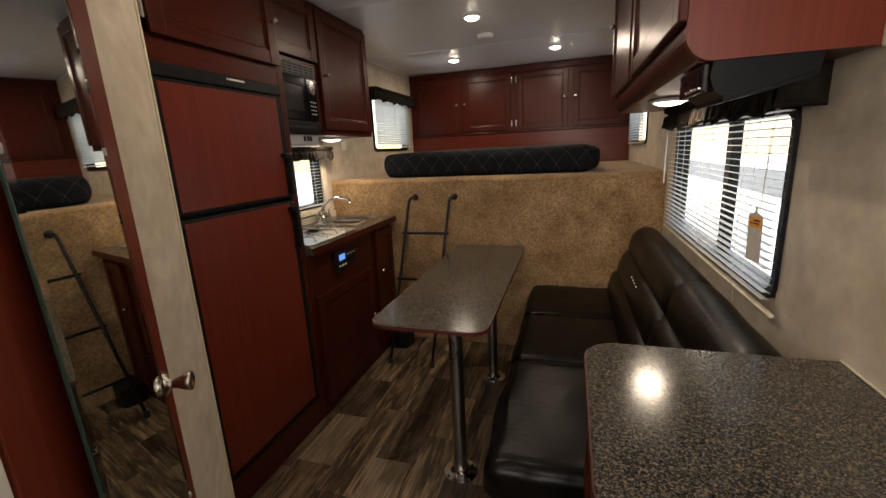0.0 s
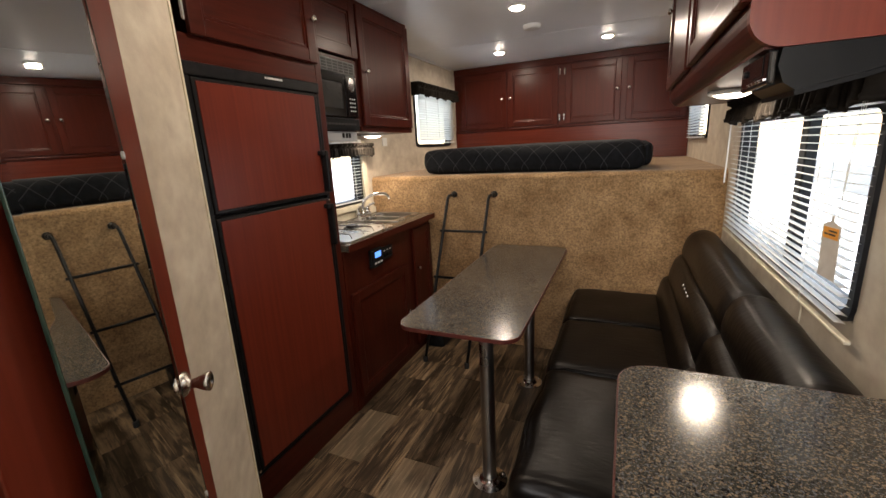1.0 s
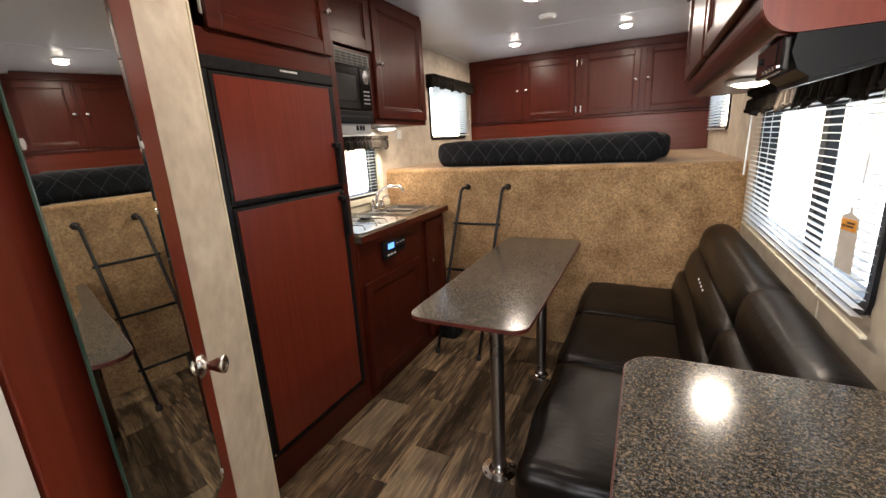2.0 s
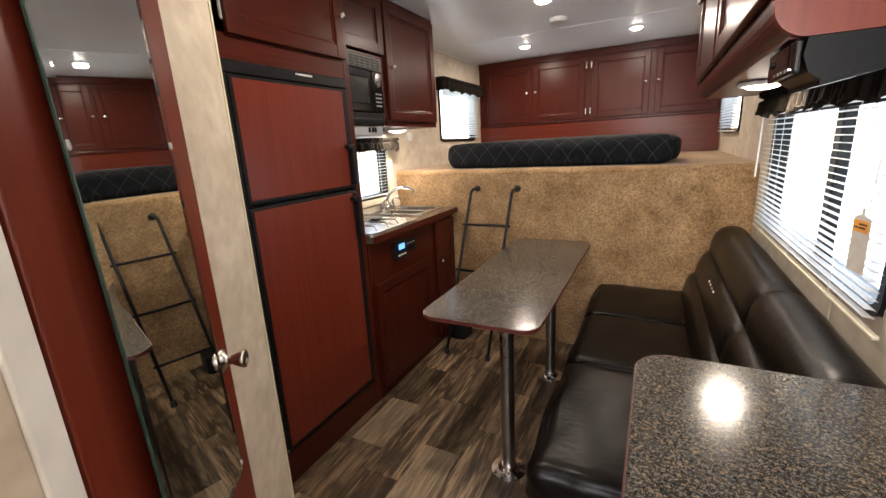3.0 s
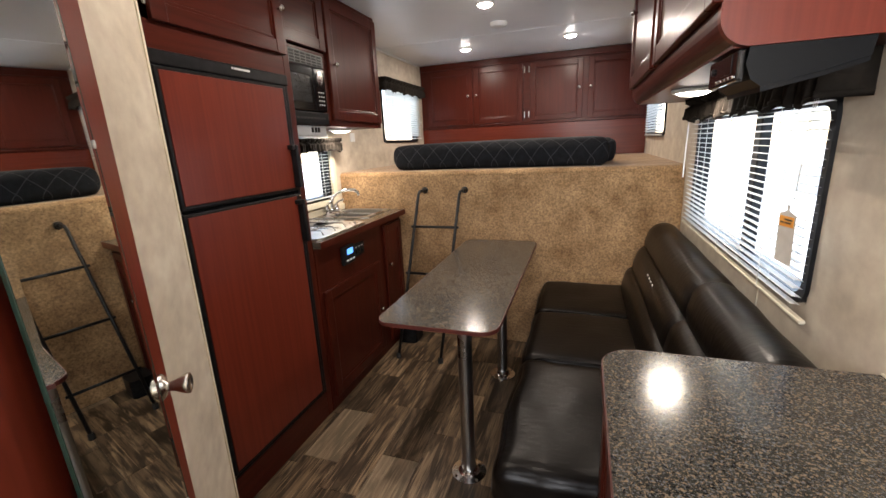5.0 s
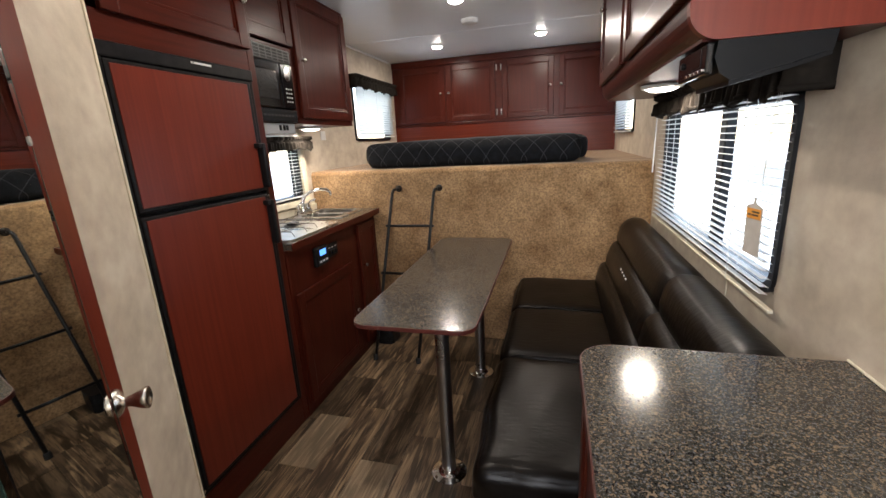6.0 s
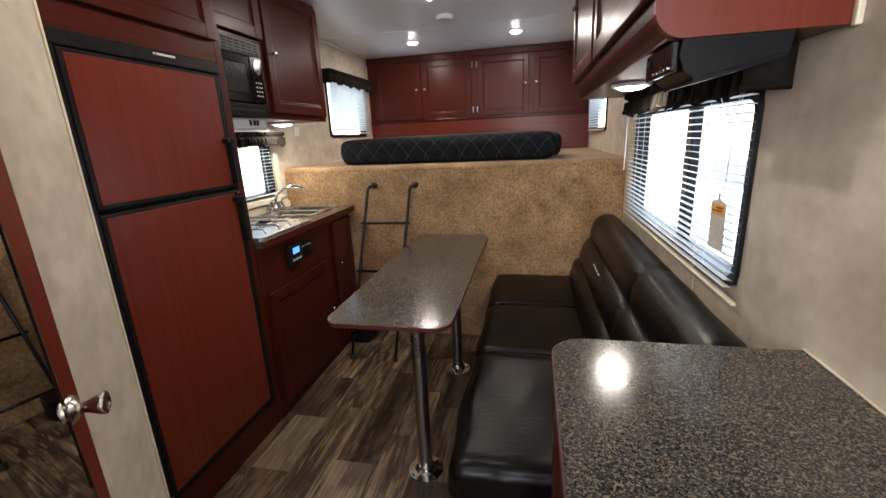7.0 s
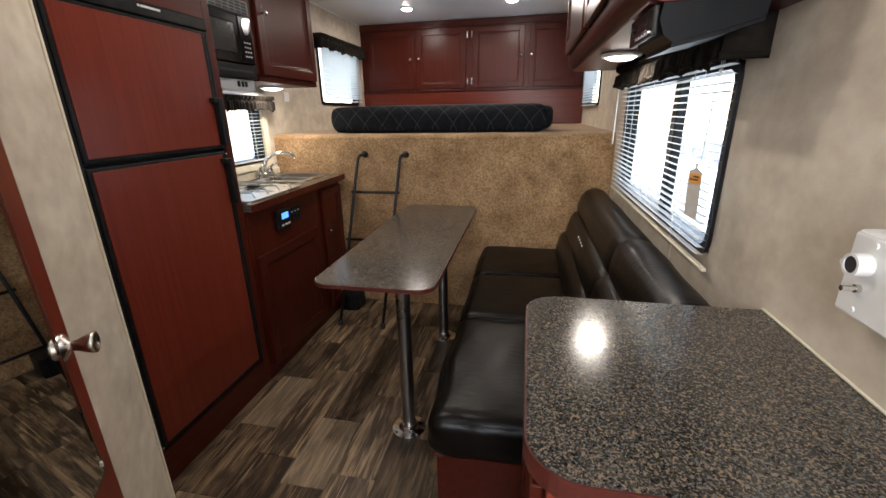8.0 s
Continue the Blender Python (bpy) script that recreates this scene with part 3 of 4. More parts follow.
def blind(face, yc, w, z0, z1, xw, label, tilt, pitch=0.0213, cords=3, rail_mat=None, over=0.004):
    """A slatted blind hung in front of a window."""
    b = thing("window_blind", (xw, yc, z0), label, "blind")
    m = at(xw, yc, 0, face)
    part("headrail", box(-w / 2, w / 2, -0.036, -0.010, z1 - 0.03, z1, 0.003, m=m), blind_white, b)
    slat = bmesh.new()
    n = 4
    rows = []
    for i in range(n + 1):
        u = -0.011 + 0.022 * i / n
        c = 0.0013 * (1 - (u / 0.0115) ** 2)
        rows.append([slat.verts.new((s * w / 2, u, c)) for s in (-1, 1)])
    top = rows
    low = [[slat.verts.new((v.co.x, v.co.y, v.co.z - 0.0006)) for v in r] for r in rows]
    for i in range(n):
        slat.faces.new((top[i][0], top[i][1], top[i + 1][1], top[i + 1][0]))
        slat.faces.new((low[i + 1][0], low[i + 1][1], low[i][1], low[i][0]))
    for i in (0, n):
        slat.faces.new((top[i][0], top[i][1], low[i][1], low[i][0]))
    bmesh.ops.recalc_face_normals(slat, faces=slat.faces)
    me = bpy.data.meshes.new("slat")
    slat.to_mesh(me)
    slat.free()
    me.materials.append(blind_white)
    count = int((z1 - 0.04 - z0 - 0.02) / pitch)
    rng = random.Random(int(w * 1000))
    for k in range(count):
        s = new("slat", me)
        s.parent = b
        z = z0 + 0.024 + pitch * (k + 0.5)
        s.matrix_basis = Matrix.Translation(-BASE[b.name]) @ m @ pose(0, -0.028, z, tilt + rng.uniform(-2.5, 2.5), rng.uniform(-0.12, 0.12), 0)
        BASE[s.name] = BASE[b.name]
    part("bottom_rail", box(-w / 2 - over, w / 2 + over, -0.034, -0.020, z0, z0 + 0.010, 0.003, m=m), rail_mat or blind_white, b)
    for k in range(cords):
        u = -w / 2 + w * (k + 0.5) / cords
        for d in (-0.0415, -0.0145):
            part("ladder_cord", box(u - 0.0008, u + 0.0008, d - 0.0008, d + 0.0008, z0 + 0.01, z1 - 0.02, 0, m=m), blind_white, b)
    return b


def valance(face, yc, w, z0, z1, xw, label, drop=0.07, seed=1, wave=0.012):
    """A gathered cloth valance on a rod, ruffled along its lower edge."""
    rng = random.Random(seed)
    bm = bmesh.new()
    nu, nv = int(w * 460), 10
    ph = [rng.uniform(0, 6.3) for _ in range(5)]

    def depth(u, t):
        a = 0.8 * math.sin(u * 205 + 1.9 * math.sin(u * 23 + ph[0]) + ph[1]) + 0.6 * math.sin(u * 117 + 2 * math.sin(u * 37 + ph[2]) + ph[3])
        a2 = math.sin(u * 330 + ph[4]) * max(0, abs(t - 0.28) < 0.12)
        return drop + wave * a * (0.35 + 0.65 * abs(t - 0.3)) + 0.003 * a2
    grid = []
    for j in range(nv + 1):
        t = j / nv
        row = []
        for i in range(nu + 1):
            u = w * i / nu - w / 2
            edge = 0.010 * math.sin(u * 31 + ph[0]) + 0.014 * abs(math.sin(u * 92 + ph[2] + 1.5 * math.sin(u * 19))) if j == nv else 0
            row.append(bm.verts.new((u, -depth(u, t) + 0.02 * (abs(t - 0.28) < 0.06), z1 + (z0 - z1) * t + edge)))
        grid.append(row)
    for j in range(nv):
        for i in range(nu):
            bm.faces.new((grid[j][i], grid[j][i + 1], grid[j + 1][i + 1], grid[j + 1][i]))
    # the ends turn back to the wall
    for row_i in (0, nu):
        back = [bm.verts.new((grid[j][row_i].co.x, -0.002, grid[j][row_i].co.z)) for j in range(nv + 1)]
        for j in range(nv):
            bm.faces.new((grid[j][row_i], grid[j + 1][row_i], back[j + 1], back[j]))
    bm.transform(at(xw, yc, 0, face))
    v = thing("window_valance", (xw, yc, z0), label, "valance")
    ob = part("ruffle", bm, valance_cloth, v, "gathered black cloth", smooth=True)
    md = ob.modifiers.new("cloth", "SOLIDIFY")
    md.thickness = 0.002
    rod_z = z1 + (z0 - z1) * 0.28
    m = at(xw, yc, 0, face)
    part("rod", tube([m @ Vector((-w / 2 + 0.004, -drop + 0.045, rod_z)), m @ Vector((w / 2 - 0.004, -drop + 0.045, rod_z))], 0.006, 8), white_plastic, v)
    return v


def span(w):
    return (w[0] + w[1]) / 2, w[1] - w[0]


yc, w = span(WIN_R)
window("window_1", FACE_W, yc, w, WIN_R[2], WIN_R[3], XR, "wide sliding window with a black frame", mullion=0.10)
wide_blind = blind(FACE_W, yc + 0.002, w + 0.028, WIN_R[2] - 0.032, WIN_R[3] + 0.06, XR, "white slatted blind over the wide window, slats open", -9, rail_mat=cream, over=0.045)
valance(FACE_W, 2.312, 1.245, 1.422, 1.522, XR, "black gathered cloth valance over the wide window", 0.092, 1, 0.018)
yc, w = span(WIN_RL)
window("window_2", FACE_W, yc, w, WIN_RL[2], WIN_RL[3], XR, "small window beside the loft bed")
blind(FACE_W, yc, w, WIN_RL[2] - 0.005, WIN_RL[3] + 0.03, XR, "white slatted blind on the small loft window", -35)
yc, w = span(WIN_K)
window("window_3", FACE_E, yc, w, WIN_K[2], WIN_K[3], XL, "small kitchen window with a black frame", mullion=0.02)
blind(FACE_E, yc, w - 0.005, WIN_K[2] + 0.005, WIN_K[3] + 0.03, XL, "white slatted blind on the kitchen window", -8)
valance(FACE_E, 2.80, 0.82, 1.355, 1.445, XL, "short black gathered valance over the kitchen window", 0.078, 2, 0.009)
solo("window_sill", box(XL, XL + 0.03, 2.35, 3.18, WIN_K[2] - 0.05, WIN_K[2] - 0.012, 0.004), cream, "cream sill strip below the kitchen window", "sill", kind="structure")
solo("trim", box(XL, XL + 0.022, 3.13, 3.18, WIN_K[2] - 0.012, 1.46, 0.004), cream, "cream upright trim beside the kitchen window", "trim", kind="structure")
yc, w = span(WIN_L)
window("window_4", FACE_E, yc, w, WIN_L[2], WIN_L[3], XL, "loft window with a black frame")
blind(FACE_E, yc + 0.035, w + 0.03, WIN_L[2] + 0.025, WIN_L[3] + 0.03, XL, "white slatted blind on the loft window, half shut", -52)
valance(FACE_E, yc + 0.03, w + 0.13, 1.835, 1.95, XL, "black ruffled valance over the loft window", 0.078, 3, 0.01)

lt = thing("window_latch", (XL, 4.90, 1.52), "small white plastic latch beside the loft window", "latch")
part("base_plate", box(XL, XL + 0.006, 4.885, 4.915, 1.53, 1.62, 0.002), white_plastic, lt)
part("lever", box(XL + 0.006, XL + 0.03, 4.892, 4.908, 1.595, 1.613, 0.003), white_plastic, lt)

# area lamp added in the unseen rear opening, to fill in light from behind
rear_fill = new("rear_fill_light", bpy.data.lights.new("rear_fill_light", "AREA"))
rear_fill.data.shape, rear_fill.data.size, rear_fill.data.size_y = "RECTANGLE", 0.8, 0.85
rear_fill.data.energy, rear_fill.data.color = 9.5, (1.0, 0.97, 0.92)
rear_fill.matrix_world = look((0.41, YB - 0.04, 1.585), (0.41, 3, 1.585))

# ---- kitchen side ----
XF = -0.912                       # face of the fridge cabinet
cab = thing("fridge_cabinet", (-1.13, 1.9, 0), "tall cherry cabinet built round the refrigerator", "cabinet")
Y0, Y1 = 1.435, 2.235
part("side_panel", box(XL + 0.002, XF, Y0, Y0 + 0.018, 0, ZT - 0.004), cherry, cab)
part("side_panel", box(XL + 0.002, XF, Y1 - 0.018, Y1, 0, ZT - 0.004), cherry, cab)
part("back_panel", box(XL + 0.002, XL + 0.012, Y0 + 0.018, Y1 - 0.018, 0, ZT - 0.004), cherry, cab)
bm = box(XF - 0.02, XF + 0.001, Y0 + 0.019, 1.556, 0.0, ZT - 0.005, 0.0015)
part("stile", bm, cherry, cab)
part("stile", box(XF - 0.02, XF + 0.001, 2.197, Y1 - 0.0005, 0.0, ZT - 0.005, 0.0015), cherry, cab)
part("rail", box(XF - 0.02, XF + 0.0005, 1.557, 2.196, 0.0, 0.142, 0.0015), cherry_y, cab, "cherry kick panel")
part("rail", box(XF - 0.02, XF + 0.0005, 1.557, 2.196, 1.692, 1.775, 0.0015), cherry_y, cab)
part("shelf", box(XL + 0.012, XF - 0.02, Y0 + 0.02, Y1 - 0.02, 1.70, 1.72), cherry, cab)
d = panel_door(cab, at(XF + 0.002, 1.60, 1.772, FACE_E), 0.60, 0.375, (cherry_y, cherry_y), "cabinet_door")
knob(d, at(XF + 0.021, 2.178, 1.945, FACE_E))
hinge(cab, at(XF + 0.004, 1.592, 1.84, FACE_E))
hinge(cab, at(XF + 0.004, 1.592, 2.08, FACE_E))

fr = thing("refrigerator", (-1.1, 1.876, 0.142), "two-door caravan refrigerator with cherry panels, black frame", "refrigerator")
FY0, FY1, FZ0, FZ1 = 1.558, 2.195, 0.146, 1.69
part("body", box(XL + 0.03, XF - 0.022, FY0 + 0.02, FY1 - 0.02, FZ0, FZ1 - 0.004), charcoal, fr)
bm = box(XF - 0.02, XF + 0.008, FY0 - 0.004, FY0 + 0.020, FZ0, FZ1, 0.004)
box(XF - 0.02, XF + 0.006, FY1 - 0.020, FY1, FZ0, FZ1, 0.004, bm)
box(XF - 0.02, XF + 0.006, FY0 + 0.02, FY1 - 0.02, FZ0, FZ0 + 0.016, 0.004, bm)
part("outer_frame", bm, black_trim, fr, "black plastic outer frame")
hd = part("header", box(XF - 0.02, XF + 0.012, FY0, FY1, 1.648, FZ1 + 0.002, 0.005), black_trim, fr, "black header strip")
for k, (a, b) in enumerate(((0, 0.008), (0.012, 0.09))):
    part("badge", box(XF + 0.0121, XF + 0.013, 1.885 + a, 1.885 + b, 1.674, 1.681), silver_print, hd, "small silver maker's mark")


def fridge_door(name, z0, z1):
    dr = part(name, box(XF - 0.02, XF + 0.013, FY0 + 0.018, FY1 - 0.024, z0, z1, 0.005), black_trim, fr, "black framed door")
    part("panel", box(XF + 0.010, XF + 0.0155, FY0 + 0.032, FY1 - 0.046, z0 + 0.014, z1 - 0.012, 0.002), cherry_panel, dr, "cherry wood-grain insert panel")
    return dr


freezer = fridge_door("freezer_door", 1.20, 1.645)
cooler = fridge_door("cooler_door", 0.166, 1.188)
for dr, a, b in ((freezer, 1.215, 1.40), (cooler, 0.965, 1.16)):
    bm = box(XF + 0.011, XF + 0.045, FY1 - 0.046, FY1 - 0.026, a, b, 0.005)
    box(XF + 0.012, XF + 0.041, FY1 - 0.066, FY1 - 0.026, b - 0.02, b, 0.004, bm)
    part("handle", bm, black_trim, dr, "black plastic door latch")
part("latch_pin", lathe([(0.006, 0), (0.006, 0.012), (0.003, 0.014)], at(XF + 0.013, FY1 - 0.035, 1.176, FACE_E @ FLAT_Y), 12), chrome, cooler, "small chrome latch pin")
part("foot_screw", lathe([(0.006, 0), (0.006, 0.004)], at(XF + 0.0062, FY0 + 0.012, 0.17, FACE_E @ FLAT_Y), 12), chrome, fr)

# wall cabinet with the microwave
XU = -1.0
U0, U1, UZ = 2.237, 3.258, 1.497
up = thing("wall_cabinet", (-1.18, 2.75, UZ), "cherry wall cabinet above the sink with framed doors", "cabinet")
part("side_panel", box(XL + 0.002, XU, U1 - 0.018, U1, UZ, ZT - 0.004, 0.001), cherry, up)
part("side_panel", box(XL + 0.002, XU, 2.655, 2.673, UZ, ZT - 0.004, 0.001), cherry, up)
part("bottom_panel", box(XL + 0.002, XU, 2.6735, U1 - 0.0185, UZ, UZ + 0.016, 0.001), cherry_y, up)
part("top_panel", box(XL + 0.002, XU - 0.002, U0, U1 - 0.019, ZT - 0.022, ZT - 0.006), cherry_y, up)
part("shelf", box(XL + 0.002, XU - 0.002, U0, 2.655, 1.846, 1.862), cherry_y, up)
part("back_panel", box(XL + 0.002, XL + 0.008, U0, U1 - 0.019, UZ + 0.02, ZT - 0.024), cherry, up)
part("stile", box(XU - 0.018, XU + 0.001, 2.645, 2.70, UZ, ZT - 0.005, 0.0015), cherry, up)
part("stile", box(XU - 0.018, XU + 0.001, 3.215, U1 - 0.0005, UZ, ZT - 0.005, 0.0015), cherry, up)
part("rail", box(XU - 0.018, XU + 0.0005, 2.701, 3.214, UZ, UZ + 0.04, 0.0015), cherry_y, up)
part("rail", box(XU - 0.018, XU + 0.0005, U0, 3.214, 2.132, ZT - 0.006, 0.0015), cherry_y, up)
d = panel_door(up, at(XU + 0.002, 2.665, 1.527, FACE_E), 0.572, 0.62, (cherry, cherry), "cabinet_door")
knob(d, at(XU + 0.021, 2.705, 1.815, FACE_E))
d = panel_door(up, at(XU + 0.002, 2.245, 1.868, FACE_E), 0.40, 0.277, (cherry_y, cherry_y), "cabinet_door")
part("filler_strip", box(XU - 0.016, XU + 0.0005, 2.60, 2.644, UZ + 0.03, 1.852, 0.001), cherry, up)

mw = thing("microwave", (-1.18, 2.42, 1.525), "black built-in microwave with a vent grille above", "microwave")
part("body", box(XL + 0.03, XU - 0.004, 2.245, 2.595, 1.535, 1.774, 0.004), black_trim, mw)
dr = part("microwave_door", box(XU - 0.003, XU + 0.022, 2.245, 2.50, 1.565, 1.775, 0.006), black_gloss, mw, "glossy black door")
part("door_window", box(XU + 0.021, XU + 0.0235, 2.275, 2.47, 1.605, 1.735, 0.004), material("smoked_window", (0.02, 0.022, 0.024), 0.15, colour2=(0.03, 0.03, 0.032), scale=(200, 200, 200)), dr, "smoked viewing window")
cp = part("control_panel", box(XU - 0.003, XU + 0.023, 2.502, 2.60, 1.565, 1.775, 0.006), black_gloss, mw)
ring = lathe([(0.026, 0), (0.026, 0.003), (0.022, 0.003), (0.0215, 0.0008)], at(XU + 0.023, 2.552, 1.728, FACE_E @ FLAT_Y @ Matrix.Diagonal((1, 1.35, 1, 1))), 28)
part("display_ring", ring, chrome, cp, "oval chrome ring round the display")
for r in range(4):
    for c in range(3):
        part("button", box(XU + 0.023, XU + 0.0245, 2.529 + c * 0.019, 2.538 + c * 0.019, 1.595 + r * 0.02, 1.602 + r * 0.02, 0.001), silver_print, cp)
part("lower_vent", box(XU - 0.003, XU + 0.016, 2.24, 2.61, 1.500, 1.56, 0.004), charcoal, mw, "dark lower vent strip")
for k in range(12):
    part("vent_slot", box(XU + 0.0155, XU + 0.0168, 2.26 + k * 0.027, 2.28 + k * 0.027, 1.527, 1.536), rubber, mw)
gr = part("vent_grille", box(XU - 0.003, XU + 0.014, 2.24, 2.61, 1.779, 1.843, 0.004), vent_grey, mw, "charcoal top vent grille")
for k in range(8):
    for j in range(4):
        part("vent_slot", box(XU + 0.0135, XU + 0.0148, 2.25 + k * 0.044, 2.286 + k * 0.044, 1.785 + j * 0.0135, 1.7945 + j * 0.0135), rubber, gr)

hood = thing("range_hood", (-1.18, 2.42, 1.435), "slim pale range hood under the microwave with black switches", "hood")
part("body", box(XL + 0.004, XU - 0.008, 2.24, 2.60, 1.438, 1.4965, 0.005), white_plastic, hood)
part("front_strip", box(XU - 0.008, XU - 0.002, 2.24, 2.60, 1.445, 1.4965, 0.002), grey_plastic, hood)
for y in (2.475, 2.505, 2.53):
    part("switch", box(XU - 0.002, XU + 0.003, y - 0.008, y + 0.008, 1.462, 1.487, 0.002), black_trim, hood)

# base cabinet, worktop, hob, sink
XB, XW, ZW = -0.908, -0.868, 0.938
base = thing("base_cabinet", (-1.13, 2.75, 0), "cherry base cabinet with two framed doors", "cabinet")
part("side_panel", box(XL + 0.002, XB, YC - 0.032, YC - 0.014, 0, ZW - 0.034), cherry, base)
part("side_panel", box(XL + 0.002, XB, Y1 + 0.002, Y1 + 0.02, 0, ZW - 0.034), cherry, base)
part("front_panel", box(XB - 0.018, XB, Y1 + 0.021, YC - 0.0325, 0.0, ZW - 0.035, 0.001), cherry, base)
d = panel_door(base, at(XB + 0.001, 2.262, 0.07, FACE_E), 0.60, 0.60, (cherry, cherry), "cabinet_door")
knob(d, at(XB + 0.02, 2.825, 0.36, FACE_E), 0.9)
d = panel_door(base, at(XB + 0.001, 2.965, 0.06, FACE_E), 0.255, 0.815, (cherry, cherry), "cabinet_door", rail=0.045)
knob(d, at(XB + 0.02, 2.995, 0.607, FACE_E), 0.9)

top = thing("kitchen_worktop", (-1.1, 2.75, ZW - 0.035), "speckled brown laminate kitchen worktop", "worktop")
bm = bmesh.new()
TY0, TY1 = Y1 + 0.002, YC - 0.002
HX0, HX1, HY0, HY1 = -1.285, -0.985, 2.90, 3.222
for a in ((XL + 0.001, XW, TY0, HY0), (XL + 0.001, HX0, HY0, HY1), (HX1, XW, HY0, HY1), (XL + 0.001, XW, HY1, TY1)):
    box(a[0], a[1], a[2], a[3], ZW - 0.033, ZW, 0, bm)
part("top", bm, granite, top)
part("front_edge", box(XW - 0.001, XW + 0.004, TY0, TY1, ZW - 0.034, ZW + 0.001, 0.001), cherry_y, top, "cherry front edge")
part("upstand", box(XL + 0.001, XL + 0.016, TY0, TY1, ZW + 0.0005, ZW + 0.045, 0.003), cream, top, "cream upstand along the wall")

sink = thing("sink", (-1.13, 3.0, ZW - 0.14), "two-bowl stainless steel sink set in the worktop", "sink")
rim_o, rim_i = rounded(HX0 - 0.022, HX1 + 0.022, HY0 - 0.022, HY1 + 0.022, 0.05), rounded(HX0 + 0.012, HX1 - 0.012, HY0 + 0.012, HY1 - 0.012, 0.035)
part("rim", slab(rim_o, ZW + 0.0005, ZW + 0.005, hole=rim_i), steel, sink)
for a, b in ((HY0 + 0.010, (HY0 + HY1) / 2 - 0.012), ((HY0 + HY1) / 2 + 0.012, HY1 - 0.010)):
    bw = part("bowl", slab(rounded(HX0 + 0.008, HX1 - 0.008, a, b, 0.035), ZW - 0.13, ZW + 0.002, hole=rounded(HX0 + 0.011, HX1 - 0.011, a + 0.003, b - 0.003, 0.033)), steel, sink, smooth=False)
    part("bowl_floor", slab(rounded(HX0 + 0.008, HX1 - 0.008, a, b, 0.035), ZW - 0.134, ZW - 0.1305), steel, bw)
    part("drain", lathe([(0.03, 0), (0.03, 0.003), (0.022, 0.003), (0.02, 0.0015)], at((HX0 + HX1) / 2, (a + b) / 2, ZW - 0.1304, Matrix.Identity(4)), 20), chrome, bw)
part("divider", box(HX0 + 0.011, HX1 - 0.011, (HY0 + HY1) / 2 - 0.0125, (HY0 + HY1) / 2 + 0.0125, ZW - 0.03, ZW + 0.004, 0.004), steel, sink)

fa = thing("faucet", (-1.30, 3.0, ZW + 0.006), "chrome two-handle tap with a curved spout", "faucet")
FX, FY = -1.325, 3.05
part("base_plate", slab(rounded(FX - 0.025, FX + 0.025, FY - 0.085, FY + 0.085, 0.024), ZW + 0.006, ZW + 0.026), chrome, fa, smooth=False)
part("spout", tube([(FX, FY, ZW + 0.02), (FX, FY, ZW + 0.075), (FX + 0.012, FY + 0.012, ZW + 0.115), (FX + 0.045, FY + 0.04, ZW + 0.145), (FX + 0.085, FY + 0.075, ZW + 0.155), (FX + 0.125, FY + 0.11, ZW + 0.15), (FX + 0.145, FY + 0.125, ZW + 0.13), (FX + 0.148, FY + 0.128, ZW + 0.11)], 0.0115, 14), chrome, fa, smooth=True)
for s in (-1, 1):
    hm = at(FX, FY + s * 0.055, ZW + 0.024, Matrix.Identity(4))
    hb = part("valve_body", lathe([(0.021, 0), (0.019, 0.02), (0.013, 0.032), (0.012, 0.04)], hm, 18), chrome, fa, smooth=True)
    part("handle", tube([(FX, FY + s * 0.055, ZW + 0.06), (FX + 0.02, FY + s * 0.065, ZW + 0.078), (FX + 0.052, FY + s * 0.085, ZW + 0.088)], 0.0075, 10), chrome, hb, smooth=True)

hob = thing("cooktop", (-1.08, 2.48, ZW), "stainless two-burner cooktop with wire grates", "cooktop")
part("tray", slab(rounded(-1.30, -0.885, 2.262, 2.735, 0.03), ZW + 0.0005, ZW + 0.012), steel, hob)
for y in (2.40, 2.60):
    bn = part("burner", lathe([(0.05, 0), (0.05, 0.006), (0.035, 0.009), (0.034, 0.018), (0.026, 0.021)], at(-1.10, y, ZW + 0.012, Matrix.Identity(4)), 24), black_metal, hob)
for gy in (2.34, 2.45, 2.55, 2.66):
    part("grate_bar", tube([(-1.27, gy, ZW + 0.013), (-1.26, gy, ZW + 0.036), (-0.93, gy, ZW + 0.036), (-0.915, gy, ZW + 0.013)], 0.003, 8), leg_steel, hob, smooth=True)
for gx in (-1.2, -1.0):
    part("grate_rod", tube([(gx, 2.29, ZW + 0.031), (gx, 2.71, ZW + 0.031)], 0.003, 8), leg_steel, hob, smooth=True)

ctl = thing("control_unit", (XB, 2.57, 0.75), "black thermostat panel with a lit blue display", "control panel")
bdy = part("body", box(XB, XB + 0.026, 2.455, 2.572, 0.752, 0.858, 0.008), black_trim, ctl)
dsp = part("screen", box(XB + 0.0255, XB + 0.0275, 2.487, 2.548, 0.808, 0.84, 0.001), display_glow, bdy, "lit blue display")
for k in range(3):
    part("button", box(XB + 0.0255, XB + 0.0285, 2.478 + k * 0.03, 2.498 + k * 0.03, 0.772, 0.782, 0.001), silver_print, bdy)
sb = part("switch_panel", box(XB, XB + 0.012, 2.582, 2.70, 0.765, 0.842, 0.004), black_trim, ctl, "black monitor panel with small switches")
for k in range(3):
    part("switch", box(XB + 0.0115, XB + 0.019, 2.60 + k * 0.033, 2.615 + k * 0.033, 0.783, 0.803, 0.002), black_gloss, sb)
    part("indicator", box(XB + 0.0115, XB + 0.013, 2.60 + k * 0.033, 2.615 + k * 0.033, 0.818, 0.823), silver_print, sb)
